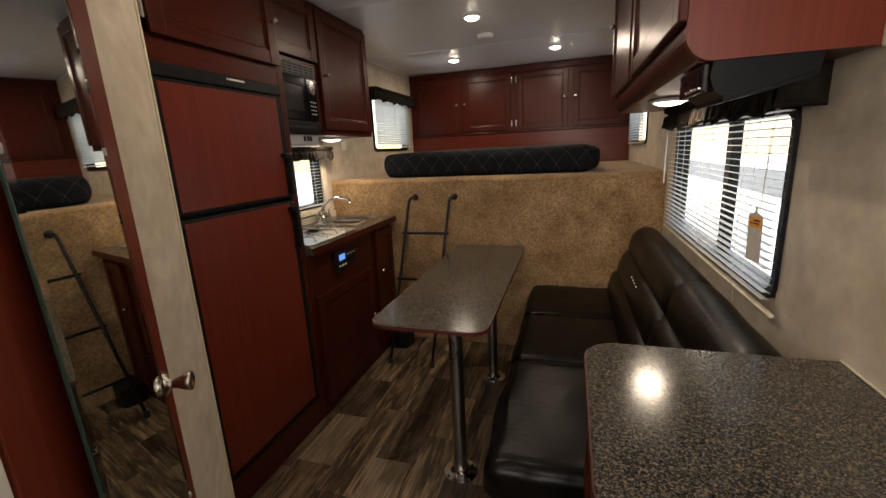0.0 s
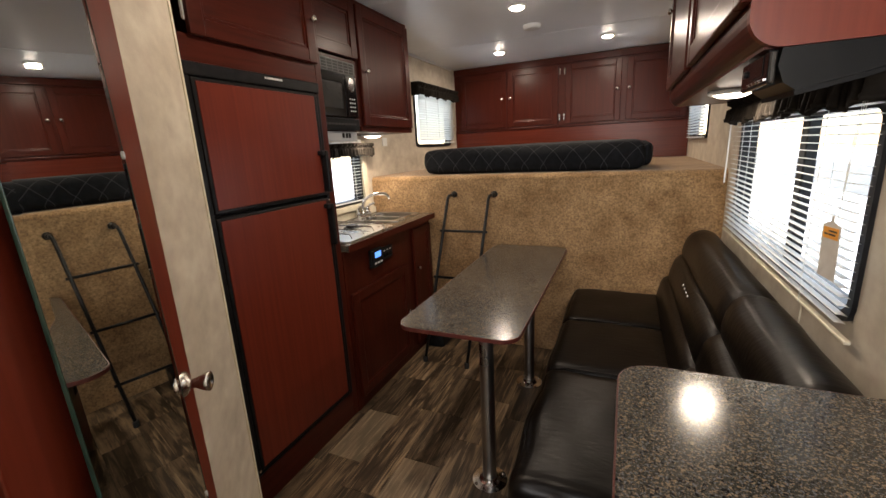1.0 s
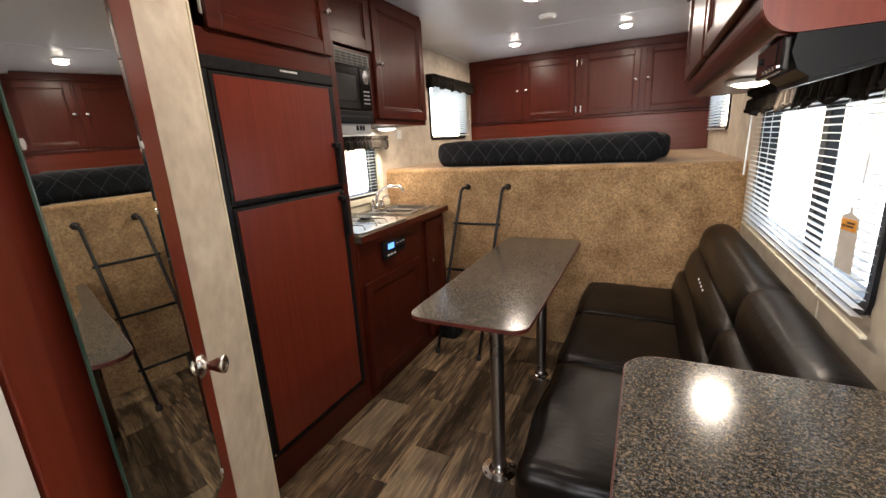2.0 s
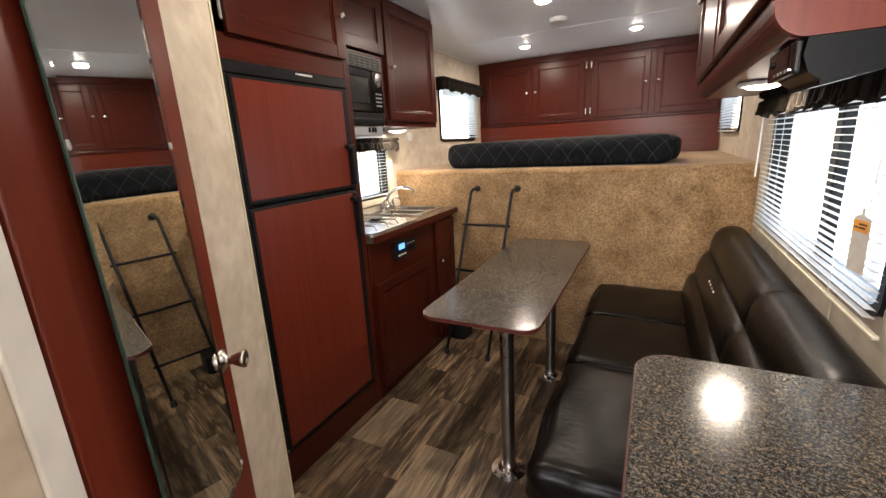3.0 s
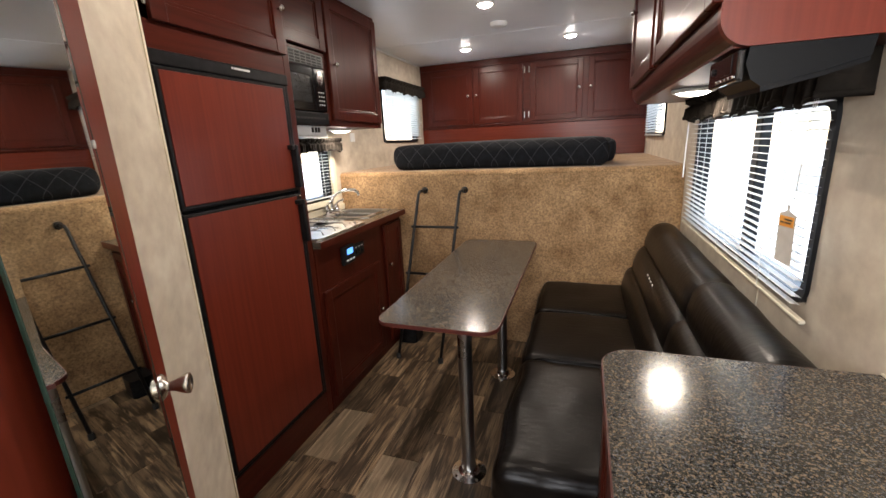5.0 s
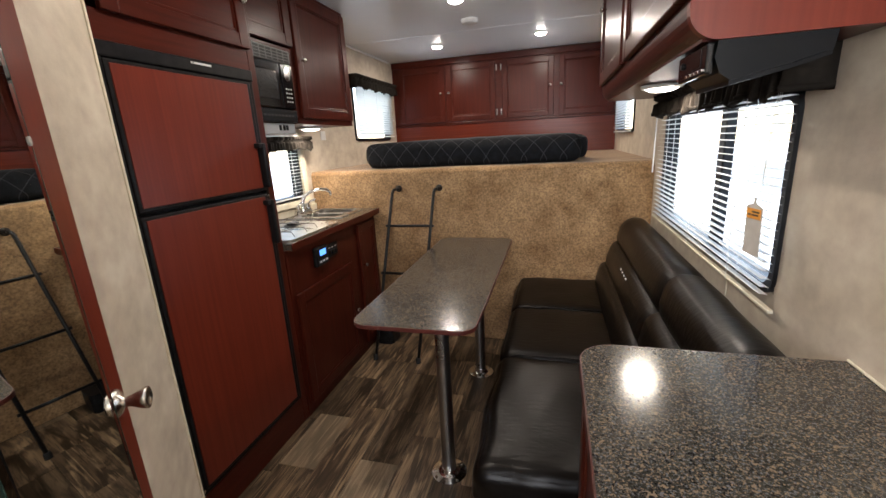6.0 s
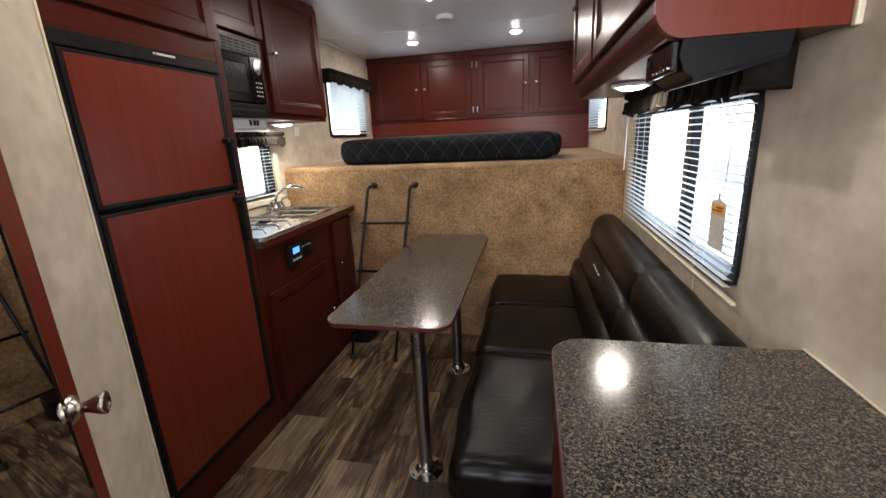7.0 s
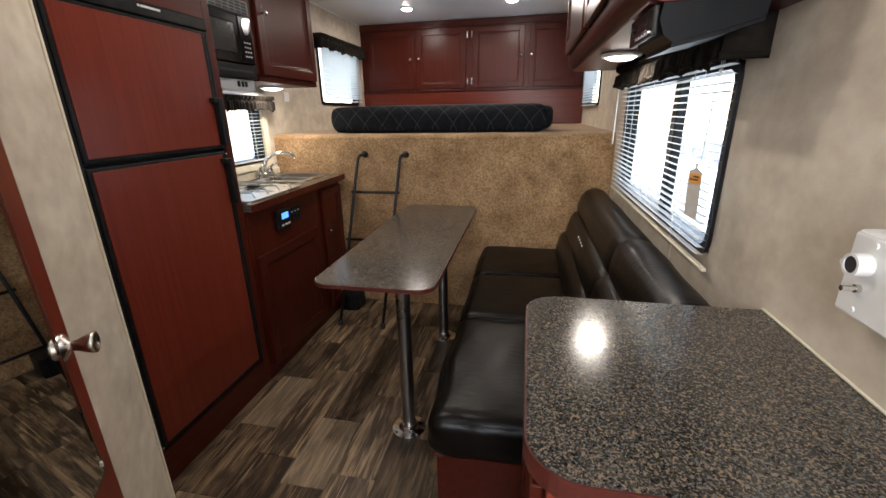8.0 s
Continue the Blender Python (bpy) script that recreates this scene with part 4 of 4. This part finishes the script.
solo("wall_switch", box(XL, XL + 0.008, 3.45, 3.515, 1.42, 1.485, 0.003), white_plastic, "small white switch plate on the wall", "switch")
solo("waste_bin", slab(rounded(-0.89, -0.76, 3.06, 3.22, 0.03), 0.0005, 0.115), black_trim, "low black plastic box beside the base cabinet", "bin")

# ---- lamps ----


def puck(parent_name, x, y, z, r, watts, label, group, shine):
    """A round surface light: rim, domed lens and the lamp below it."""
    t = thing(parent_name, (x, y, z), label, "light", group)
    part("rim", lathe([(r, 0), (r, -0.006), (r * 0.93, -0.012), (r * 0.8, -0.013), (r * 0.78, -0.004)], Matrix.Translation((x, y, z - 0.0005)), 32), white_plastic, t, smooth=True)
    part("lens", lathe([(r * 0.78, -0.006), (r * 0.74, -0.014), (r * 0.55, -0.021), (r * 0.3, -0.024), (r * 0.05, -0.025)], Matrix.Translation((x, y, z)), 28), shine, t, "lit frosted lens", smooth=True)
    lamp = new("lamp", bpy.data.lights.new("lamp", "AREA"))
    lamp.data.shape, lamp.data.size = "DISK", r * 1.5
    lamp.data.energy, lamp.data.color = watts, LED_COLOUR
    lamp.location = (0, 0, -0.030)
    lamp.parent = t
    return t


for x, y in ((-0.70, 4.445), (0.192, 4.386), (-0.267, 3.295), (-0.267, 1.75)):
    puck("ceiling_light", x, y, ZT, 0.055, LED, "round white ceiling light, lit", "ceiling lights", lens_glow)
# unseen light added behind the walk, stronger, to brighten right wall and end panel
puck("ceiling_light", -0.12, 0.1, ZT, 0.055, LED * 2.4, "round white ceiling light, lit", "ceiling lights", lens_glow)
puck("under_cabinet_light", -1.19, 3.05, UZ - 0.0005, 0.075, LED * 0.65, "round light under the wall cabinet, lit", "under-cabinet lights", puck_glow)
puck("under_cabinet_light", 0.682, 2.32, 1.5205, 0.07, LED * 0.7, "round light under the overhead cabinet, lit", "under-cabinet lights", puck_glow)
solo("smoke_detector", lathe([(0.06, 0), (0.06, -0.012), (0.052, -0.026), (0.03, -0.03)], Matrix.Translation((-0.274, 3.764, ZT - 0.0003)), 32), white_plastic, "white round smoke detector on the ceiling", "detector", smooth=False)

# ---- loft ----
YO = 5.02
oh = thing("loft_cabinet", (-0.24, YO + 0.15, ZC), "wide cherry cabinet wall at the head of the loft", "cabinet")
X0, X1 = XL + 0.004, XR - 0.004
part("body", box(X0, X1, YO, YF - 0.004, ZC + 0.002, ZT - 0.004, 0.0), cherry_x, oh)
part("lower_panel", box(X0, X1, YO - 0.010, YO - 0.0005, ZC + 0.004, 1.525, 0.002), cherry_panel_x, oh, "redder laminate board below the doors")
part("rail", box(X0, X1, YO - 0.020, YO - 0.0005, 1.527, 1.548, 0.004), cherry_x, oh)
part("crown_rail", box(X0, X1, YO - 0.016, YO - 0.0005, 2.115, ZT - 0.006, 0.004), cherry_x, oh)
for x0, w, kx in ((-1.285, 0.495, -0.832), (-0.768, 0.495, -0.745), (-0.20, 0.495, 0.262), (0.344, 0.495, 0.365)):
    d = panel_door(oh, at(x0, YO - 0.001, 1.556, FACE_S), w, 0.545, (cherry, cherry), "cabinet_door", rail=0.05)
    knob(d, at(kx, YO - 0.020, 1.838, FACE_S), 1.2)
for x in (-0.256, -0.212):
    for z in (1.62, 2.04):
        hinge(oh, at(x, YO - 0.014, z, FACE_S))


def soft_block(x0, x1, y0, y1, z0, z1, r, cuts=10, puff=0.0, wrinkle=0.0, seed=0, m=None, bm=None):
    """A padded block with round edges, a swollen top and slight creases."""
    one = bmesh.new()
    bmesh.ops.create_cube(one, size=2.0)
    bmesh.ops.subdivide_edges(one, edges=one.edges[:], cuts=cuts, use_grid_fill=True)
    half = Vector(((x1 - x0) / 2, (y1 - y0) / 2, (z1 - z0) / 2))
    mid = Vector(((x1 + x0) / 2, (y1 + y0) / 2, (z1 + z0) / 2))
    for v in one.verts:
        c = v.co.copy()
        s = Vector([math.copysign(1 - (1 - abs(a)) ** 1.7, a) for a in c])
        p = Vector([s[i] * half[i] for i in range(3)])
        q = Vector([max(-half[i] + r, min(half[i] - r, p[i])) for i in range(3)])
        d = p - q
        p = q + d.normalized() * r if d.length > 1e-6 else p
        if puff:
            p.z += puff * (1 - c.x ** 2) * (1 - c.y ** 2) * (1 if c.z > 0 else -0.2)
            p.x += puff * 0.6 * (1 - c.z ** 2) * (1 - c.y ** 2) * c.x
        if wrinkle:
            w = p + mid
            p += p.normalized() * wrinkle * noise.noise(Vector((w.x * 9 + seed, w.y * 4.5, w.z * 9)))
            p += p.normalized() * wrinkle * 0.5 * noise.noise(Vector((w.x * 26 + seed, w.y * 9, w.z * 20)))
        v.co = p + mid
    return merge(one, bm, m)


mt = thing("mattress", (-0.23, 4.05, ZC + 0.001), "thin mattress in a dark quilted cover", "mattress")
part("cover", soft_block(-0.965, 0.475, 3.315, 4.86, ZC + 0.002, 1.372, 0.06, 22, 0.010, 0.013, 3), quilt, mt, smooth=True)
part("loose_corner", soft_block(0.40, 0.515, 3.36, 3.9, ZC + 0.02, 1.362, 0.045, 8, 0.0, 0.02, 8), quilt, mt, "loose tucked cover at the corner", smooth=True)

# ladder hung on the step
ld = thing("loft_ladder", (-0.6, 3.0, 0), "black tubular steel ladder leaning on the carpeted step", "ladder")


def rail_at(side, t):
    """A point on a rail: t 0 at the floor, 1 at the bend."""
    x0, x1 = ((-0.80, -0.715), (-0.505, -0.43))[side]
    return Vector((x0 + (x1 - x0) * t, 2.85 + 0.315 * t, 0.012 + (1.06 - 0.012) * t))


for s in (0, 1):
    end = rail_at(s, 1)
    rl = part("rail", tube([rail_at(s, 0), rail_at(s, 0.5), rail_at(s, 0.99), end + Vector((0.003, 0.012, 0.008)), end + Vector((0.006, 0.03, 0.010)), (end.x + 0.01, YC - 0.004, end.z + 0.010)], 0.0098, 14), black_metal, ld, smooth=True)
    part("wall_bracket", lathe([(0.022, 0), (0.022, 0.012), (0.016, 0.02), (0.0105, 0.045)], at(end.x + 0.012, YC - 0.001, end.z + 0.010, FLAT_Y), 18), black_metal, rl, smooth=False)
    part("foot", lathe([(0.016, 0.0), (0.017, 0.02), (0.0145, 0.035)], Matrix.Translation(rail_at(s, 0) + Vector((0, 0, -0.0115))), 16), rubber, rl, "black rubber foot")
for t in (0.22, 0.51, 0.795):
    a, b = rail_at(0, t), rail_at(1, t)
    part("rung", tube([a - (b - a) * 0.07, b + (b - a) * 0.07], 0.0085, 12), black_metal, ld, smooth=True)

# ---- dining table ----
tb = thing("dining_table", (-0.15, 2.5, 0), "narrow speckled laminate table on two steel legs", "table")
out = rounded(-0.385, 0.072, 1.825, 3.16, 0.065)
part("tabletop", slab(rounded(-0.382, 0.069, 1.828, 3.157, 0.063), 0.740, 0.7565), granite, tb)
part("edge_band", slab(out, 0.7412, 0.7555, hole=rounded(-0.3815, 0.0685, 1.8285, 3.1565, 0.0625)), edge_band, tb, "dark red plastic edge band")
for y in (2.02, 2.82):
    lg = part("leg", lathe([(0.0285, 0.012), (0.0285, 0.70)], Matrix.Translation((-0.095, y, 0)), 28), leg_steel, tb, "brushed steel tube leg", smooth=False)
    part("flange", lathe([(0.074, 0.001), (0.074, 0.004), (0.045, 0.007), (0.036, 0.012), (0.0335, 0.03), (0.0287, 0.03)], Matrix.Translation((-0.095, y, 0)), 32), chrome, lg, "chrome floor flange")
    part("top_socket", lathe([(0.03, 0.69), (0.034, 0.70), (0.07, 0.722), (0.07, 0.7395)], Matrix.Translation((-0.095, y, 0)), 24), steel, lg)
    for k in range(4):
        a = radians(45 + 90 * k)
        part("screw", lathe([(0.006, 0), (0.005, 0.003)], Matrix.Translation((-0.095 + 0.064 * math.cos(a), y + 0.064 * math.sin(a), 0.0066)), 10), nickel, lg)

# ---- sofa ----
SY0, SY1 = 1.545, 3.252
so = thing("sofa", (0.5, 2.4, 0), "black leatherette fold-down sofa on a cherry plinth", "sofa")
part("plinth", box(0.125, XR - 0.02, SY0 + 0.05, SY1 - 0.02, 0.001, 0.308, 0.004), cherry_y, so, "cherry plinth board")
part("plinth_lip", box(0.115, 0.15, SY0 + 0.045, SY1 - 0.02, 0.294, 0.311, 0.005), edge_band, so)
seams = (SY0 + 0.025, 2.215, 2.74, SY1)
for k, (a, b) in enumerate(zip(seams, seams[1:])):
    part("seat_cushion", soft_block(0.101, 0.66, a - 0.012, b + 0.012, 0.311, 0.468, 0.045, 20, 0.012, 0.011, k * 5), leather, so, smooth=True)
for y in seams[1:3]:
    part("piping", tube([(0.14, y, 0.455), (0.18, y, 0.4715), (0.36, y - 0.006, 0.477), (0.60, y - 0.015, 0.4715)], 0.004, 8), leather, so, "raised seam piping", smooth=True)
lean = at(0.575, 0, 0.43, pose(0, 0, 0, 0, 14, 0))    # leans back to the wall
half = (SY0 - 0.03, 2.14, SY1)
for k, (a, b) in enumerate(zip(half, half[1:])):
    i, j = (0.0, 1.0) if k == 0 else (1.0, 0.0)    # the halves press together at the middle seam
    part("lumbar_roll", soft_block(-0.02, 0.16, a - 0.036 * i, b + 0.036 * j, 0.0, 0.185, 0.06, 10, 0.0, 0.008, a * 7, m=lean), leather, so, smooth=True)
    part("back_cushion", soft_block(0.0, 0.175, a - 0.044 * i, b + 0.044 * j, 0.14, 0.335, 0.07, 10, 0.0, 0.008, a * 9, m=lean), leather, so, smooth=True)
    part("headroll", soft_block(0.02, 0.190, a - 0.055 * i, b + 0.055 * j, 0.285, 0.49, 0.085, 12, 0.0, 0.008, a * 3, m=lean), leather, so, smooth=True)
for k in range(4):
    part("stitched_mark", box(-0.002, 0.002, 2.56 + k * 0.05, 2.58 + k * 0.05, 0.25, 0.268, 0.001, m=lean @ pose(0.001, 0, 0.02)), silver_print, so, "small pale stitched mark")

# ---- right-hand overhead cabinet and what hangs below it ----
XO, OY0, OY1, OZ = 0.552, 1.53, 3.04, 1.521
ov = thing("overhead_cabinet", (0.72, 2.3, OZ), "long cherry overhead cabinet along the window wall", "cabinet")
prof = arc(XO + 0.055, OZ + 0.055, 0.055, 180, 270, 8) + [(XR - 0.003, OZ), (XR - 0.003, ZT - 0.004), (XO, ZT - 0.004)]
END = Matrix(((1, 0, 0, 0), (0, 0, -1, 0), (0, 1, 0, 0), (0, 0, 0, 1)))   # outline x, y -> x, z
part("end_panel", slab(prof, -OY0 - 0.02, -OY0, m=END), cherry_panel, ov, "cherry laminate end panel with a rounded corner")
part("end_panel", slab(prof, -OY1, -OY1 + 0.02, m=END), cherry, ov)
part("bottom_panel", box(XO + 0.03, XR - 0.004, OY0 + 0.0205, OY1 - 0.0205, OZ + 0.001, OZ + 0.016), cherry_y, ov)
part("top_panel", box(XO + 0.02, XR - 0.004, OY0 + 0.0205, OY1 - 0.0205, ZT - 0.022, ZT - 0.006), cherry_y, ov)
part("back_panel", box(XR - 0.010, XR - 0.004, OY0 + 0.0205, OY1 - 0.0205, OZ + 0.018, ZT - 0.024), cherry, ov)
bm = slab(arc(XO + 0.055, OZ + 0.055, 0.054, 180, 270, 8) + arc(XO + 0.055, OZ + 0.055, 0.036, 270, 180, 8), -OY1 + 0.0205, -OY0 - 0.0205, m=END)
part("rounded_edge", bm, cherry_y, ov, "rounded lower edge moulding")
part("front_frame", box(XO + 0.001, XO + 0.018, OY0 + 0.0205, OY1 - 0.0205, OZ + 0.055, ZT - 0.006), cherry, ov)
for y1, kn_y in ((OY1 - 0.03, 2.80), (2.235, 1.58)):
    d = panel_door(ov, at(XO + 0.0005, y1, OZ + 0.075, FACE_W), 0.715, 0.555, (cherry, cherry), "cabinet_door")
    knob(d, at(XO - 0.0185, kn_y, 1.90, FACE_W))
solo("trim", box(XR - 0.012, XR - 0.0003, OY0 - 0.014, OY0 - 0.0005, OZ - 0.005, ZT - 0.004, 0.003), cream, "pale sealing strip beside the overhead cabinet", "trim", kind="structure")

md = thing("media_unit", (0.73, 1.62, 1.44), "charcoal under-cabinet media unit with a glossy black front", "media unit")
px = [(0.605, OZ - 0.001), (0.601, 1.492), (0.611, 1.464), (0.63, 1.450), (0.72, 1.470), (0.782, 1.488), (0.786, OZ - 0.001)]
part("housing", slab(px, -1.73, -1.533, m=END), charcoal, md)
part("base_lip", slab([(0.628, 1.4495), (0.63, 1.4415), (0.72, 1.4615), (0.782, 1.480), (0.782, 1.4875), (0.72, 1.4695)], -1.728, -1.535, m=END), charcoal, md, "charcoal lower lip")
fp = part("front_panel", box(0.588, 0.6005, 1.535, 1.722, 1.464, 1.519, 0.004), black_gloss, md)
part("screen", box(0.5865, 0.5885, 1.565, 1.64, 1.48, 1.515, 0.001), black_gloss, fp, "dark display")
for k in range(5):
    part("button", box(0.585, 0.5885, 1.548 + k * 0.024, 1.562 + k * 0.024, 1.470, 1.475, 0.001), chrome, fp)
part("dial", lathe([(0.007, 0), (0.0065, 0.004), (0.005, 0.005)], at(0.588, 1.685, 1.497, FACE_W @ FLAT_Y), 18), black_trim, fp)

# ---- near counter on the window side ----
CX0, CY0, CY1, CZ = 0.377, 0.972, 1.497, 0.918
cc = thing("side_cabinet", (0.65, 1.2, 0), "cherry cabinet with hinged door below a speckled top", "cabinet")
part("body", box(CX0 + 0.03, XR - 0.003, CY0 + 0.028, CY1 - 0.02, 0.001, CZ - 0.036, 0.003), cherry_panel, cc)
d = panel_door(cc, at(CX0 + 0.029, CY1 - 0.04, 0.06, FACE_W), 0.44, 0.80, (cherry, cherry), "cabinet_door")
for z in (0.16, 0.76):
    hinge(cc, at(CX0 + 0.027, CY1 - 0.46, z, FACE_W))
d = panel_door(cc, at(CX0 + 0.06, CY0 + 0.027, 0.06, FACE_S), 0.38, 0.80, (cherry, cherry), "cabinet_door")
hinge(cc, at(CX0 + 0.05, CY0 + 0.025, 0.80, FACE_S))
ct = thing("side_counter", (0.63, 1.2, CZ - 0.035), "speckled brown laminate counter with red edge band", "counter")


def counter_outline(g):
    """The counter's edge, drawn in by g: two round corners on the aisle side."""
    r = 0.075 - g
    return [(XR - 0.002, CY0 + g), (XR - 0.002, (CY0 + CY1) / 2), (XR - 0.002, CY1 - g)] + arc(CX0 + g + r, CY1 - g - r, r, 90, 180, 10) + arc(CX0 + g + r, CY0 + g + r, r, 180, 270, 10)


part("top", slab(counter_outline(0.003), CZ - 0.034, CZ), granite, ct)
part("edge_band", slab(counter_outline(0), CZ - 0.033, CZ - 0.001, hole=counter_outline(0.0028)), edge_band, ct, "dark red edge band")
part("wall_bead", box(XR - 0.006, XR - 0.001, CY0 + 0.005, CY1 - 0.002, CZ + 0.0005, CZ + 0.005, 0.0015), cream, ct, "cream sealing bead at the wall")

# ---- small things on the window wall ----
ol = thing("outlet_box", (XR, 1.180, 1.043), "white surface-mounted outlet box with sockets", "outlet")
part("box", box(XR - 0.045, XR - 0.0003, 1.105, 1.252, 1.039, 1.165, 0.006), white_plastic, ol)
part("face_plate", box(XR - 0.049, XR - 0.0445, 1.110, 1.248, 1.044, 1.161, 0.003), white_plastic, ol)
sk = part("socket", lathe([(0.016, 0), (0.016, 0.02), (0.012, 0.02), (0.011, 0.004)], at(XR - 0.049, 1.213, 1.122, FACE_W @ FLAT_Y), 24), white_plastic, ol, "round power socket")
part("socket_hole", lathe([(0.0118, 0), (0.0118, 0.0185)], at(XR - 0.049, 1.213, 1.122, FACE_W @ FLAT_Y), 20), rubber, sk)
part("coax_jack", lathe([(0.006, 0), (0.006, 0.006), (0.004, 0.006), (0.004, 0.022)], at(XR - 0.049, 1.213, 1.087, FACE_W @ FLAT_Y), 14), nickel, ol, "threaded metal jack")
for y, z in ((1.206, 1.151), (1.213, 1.055)):
    part("screw", lathe([(0.0045, 0), (0.0035, 0.002)], at(XR - 0.0488, y, z, FACE_W @ FLAT_Y), 10), white_plastic, ol)
for y, z in ((1.323, 1.09), (2.837, 0.787), (2.457, 0.776)):
    solo("screw_cap", lathe([(0.006, 0), (0.0055, 0.003), (0.003, 0.0045)], at(XR - 0.0003, y, z, FACE_W @ FLAT_Y), 14), white_plastic, "white plastic screw cap on the wall", "screw cap", "wall screw caps")
solo("cord", tube([(XR - 0.006, 2.077, 0.90), (XR - 0.005, 2.079, 0.83), (XR - 0.006, 2.081, 0.60)], 0.0022, 6), cream, "thin cream cord hanging below the blind", "cord")
for k in range(3):
    part("pull_cord", tube([(XR - 0.050, 1.80 - 0.012 * k, 1.49), (XR - 0.052, 1.816 - 0.006 * k, 1.35), (XR - 0.052, 1.822, 1.182)], 0.0007, 5), blind_white, wide_blind)
tg = thing("warning_tag", (0.82, 1.83, 1.06), "grey paper warning tag with an orange label", "tag")
TG = at(XR - 0.058, 1.826, 1.176, FACE_W @ pose(0, 0, 0, 0, -4, 0))
part("card", slab([(-0.045, -0.135), (0.045, -0.135), (0.045, -0.012), (0.008, -0.002), (0.006, 0.012), (-0.006, 0.012), (-0.008, -0.002), (-0.045, -0.012)], 0, 0.0012, m=TG @ pose(0, 0, 0, 90)), paper, tg)
part("warning_label", box(-0.038, 0.038, -0.0022, -0.0013, -0.042, -0.016, m=TG), orange, tg, "orange warning label")
for a, b, z in ((-0.03, -0.014, -0.034), (-0.008, 0.032, -0.026), (-0.008, 0.026, -0.034)):
    part("print_bar", box(a, b, -0.003, -0.0023, z, z + 0.004, m=TG), ink, tg)
solo("blind_wand", tube([(XR - 0.056, 3.02, 1.47), (XR - 0.058, 3.03, 1.15)], 0.0035, 8), white_plastic, "clear white tilt wand of the wide blind", "wand")

# ---- floor planks ----
PW = 0.179
rng = random.Random(11)
mesh_cache = {}


def plank_mesh(length, mat):
    """A plank with eased edges; alike planks share one mesh."""
    key = (round(length, 3), mat.name)
    if key not in mesh_cache:
        bm = box(0.0006, PW - 0.0006, 0.0006, length - 0.0006, -0.0042, 0.0, 0.0012, seg=1)
        me = bpy.data.meshes.new("plank")
        bm.to_mesh(me)
        bm.free()
        me.materials.append(mat)
        mesh_cache[key] = me
    return mesh_cache[key]


LENGTHS = (0.36, 0.48, 0.60)
PALE = {(3, 2.27), (5, 2.01)}         # row and far end of two pale planks in the aisle
for c in range(14):
    x = -0.863 + (c - 3) * PW
    x0, x1 = max(x, XL + 0.001), min(x + PW, XR - 0.001)
    if x1 - x0 < 0.02:
        continue
    ends = {3: 2.27, 5: 2.01}
    y = ends[c] - 0.36 * 9 if c in ends else YB - rng.uniform(0, 0.5)
    while y < YC - 0.01:
        ln = 0.36 if c in ends and y < ends[c] + 0.1 else LENGTHS[rng.randrange(3)]
        last_y = round(y + ln, 2)
        light = (c, last_y) in PALE or rng.random() < 0.13
        if y + ln > YC - 0.001:
            ln = round(YC - 0.002 - y, 3)
        y0 = max(y, YB + 0.001)
        cut = round(y + ln - y0, 3)
        if cut > 0.03:
            p = new("plank", plank_mesh(cut, pale_plank if light else plank_mat))
            p.parent = floor
            p.location = Vector((x0, y0, 0)) - BASE["floor"]
            p.scale.x = (x1 - x0) / PW
        y += ln
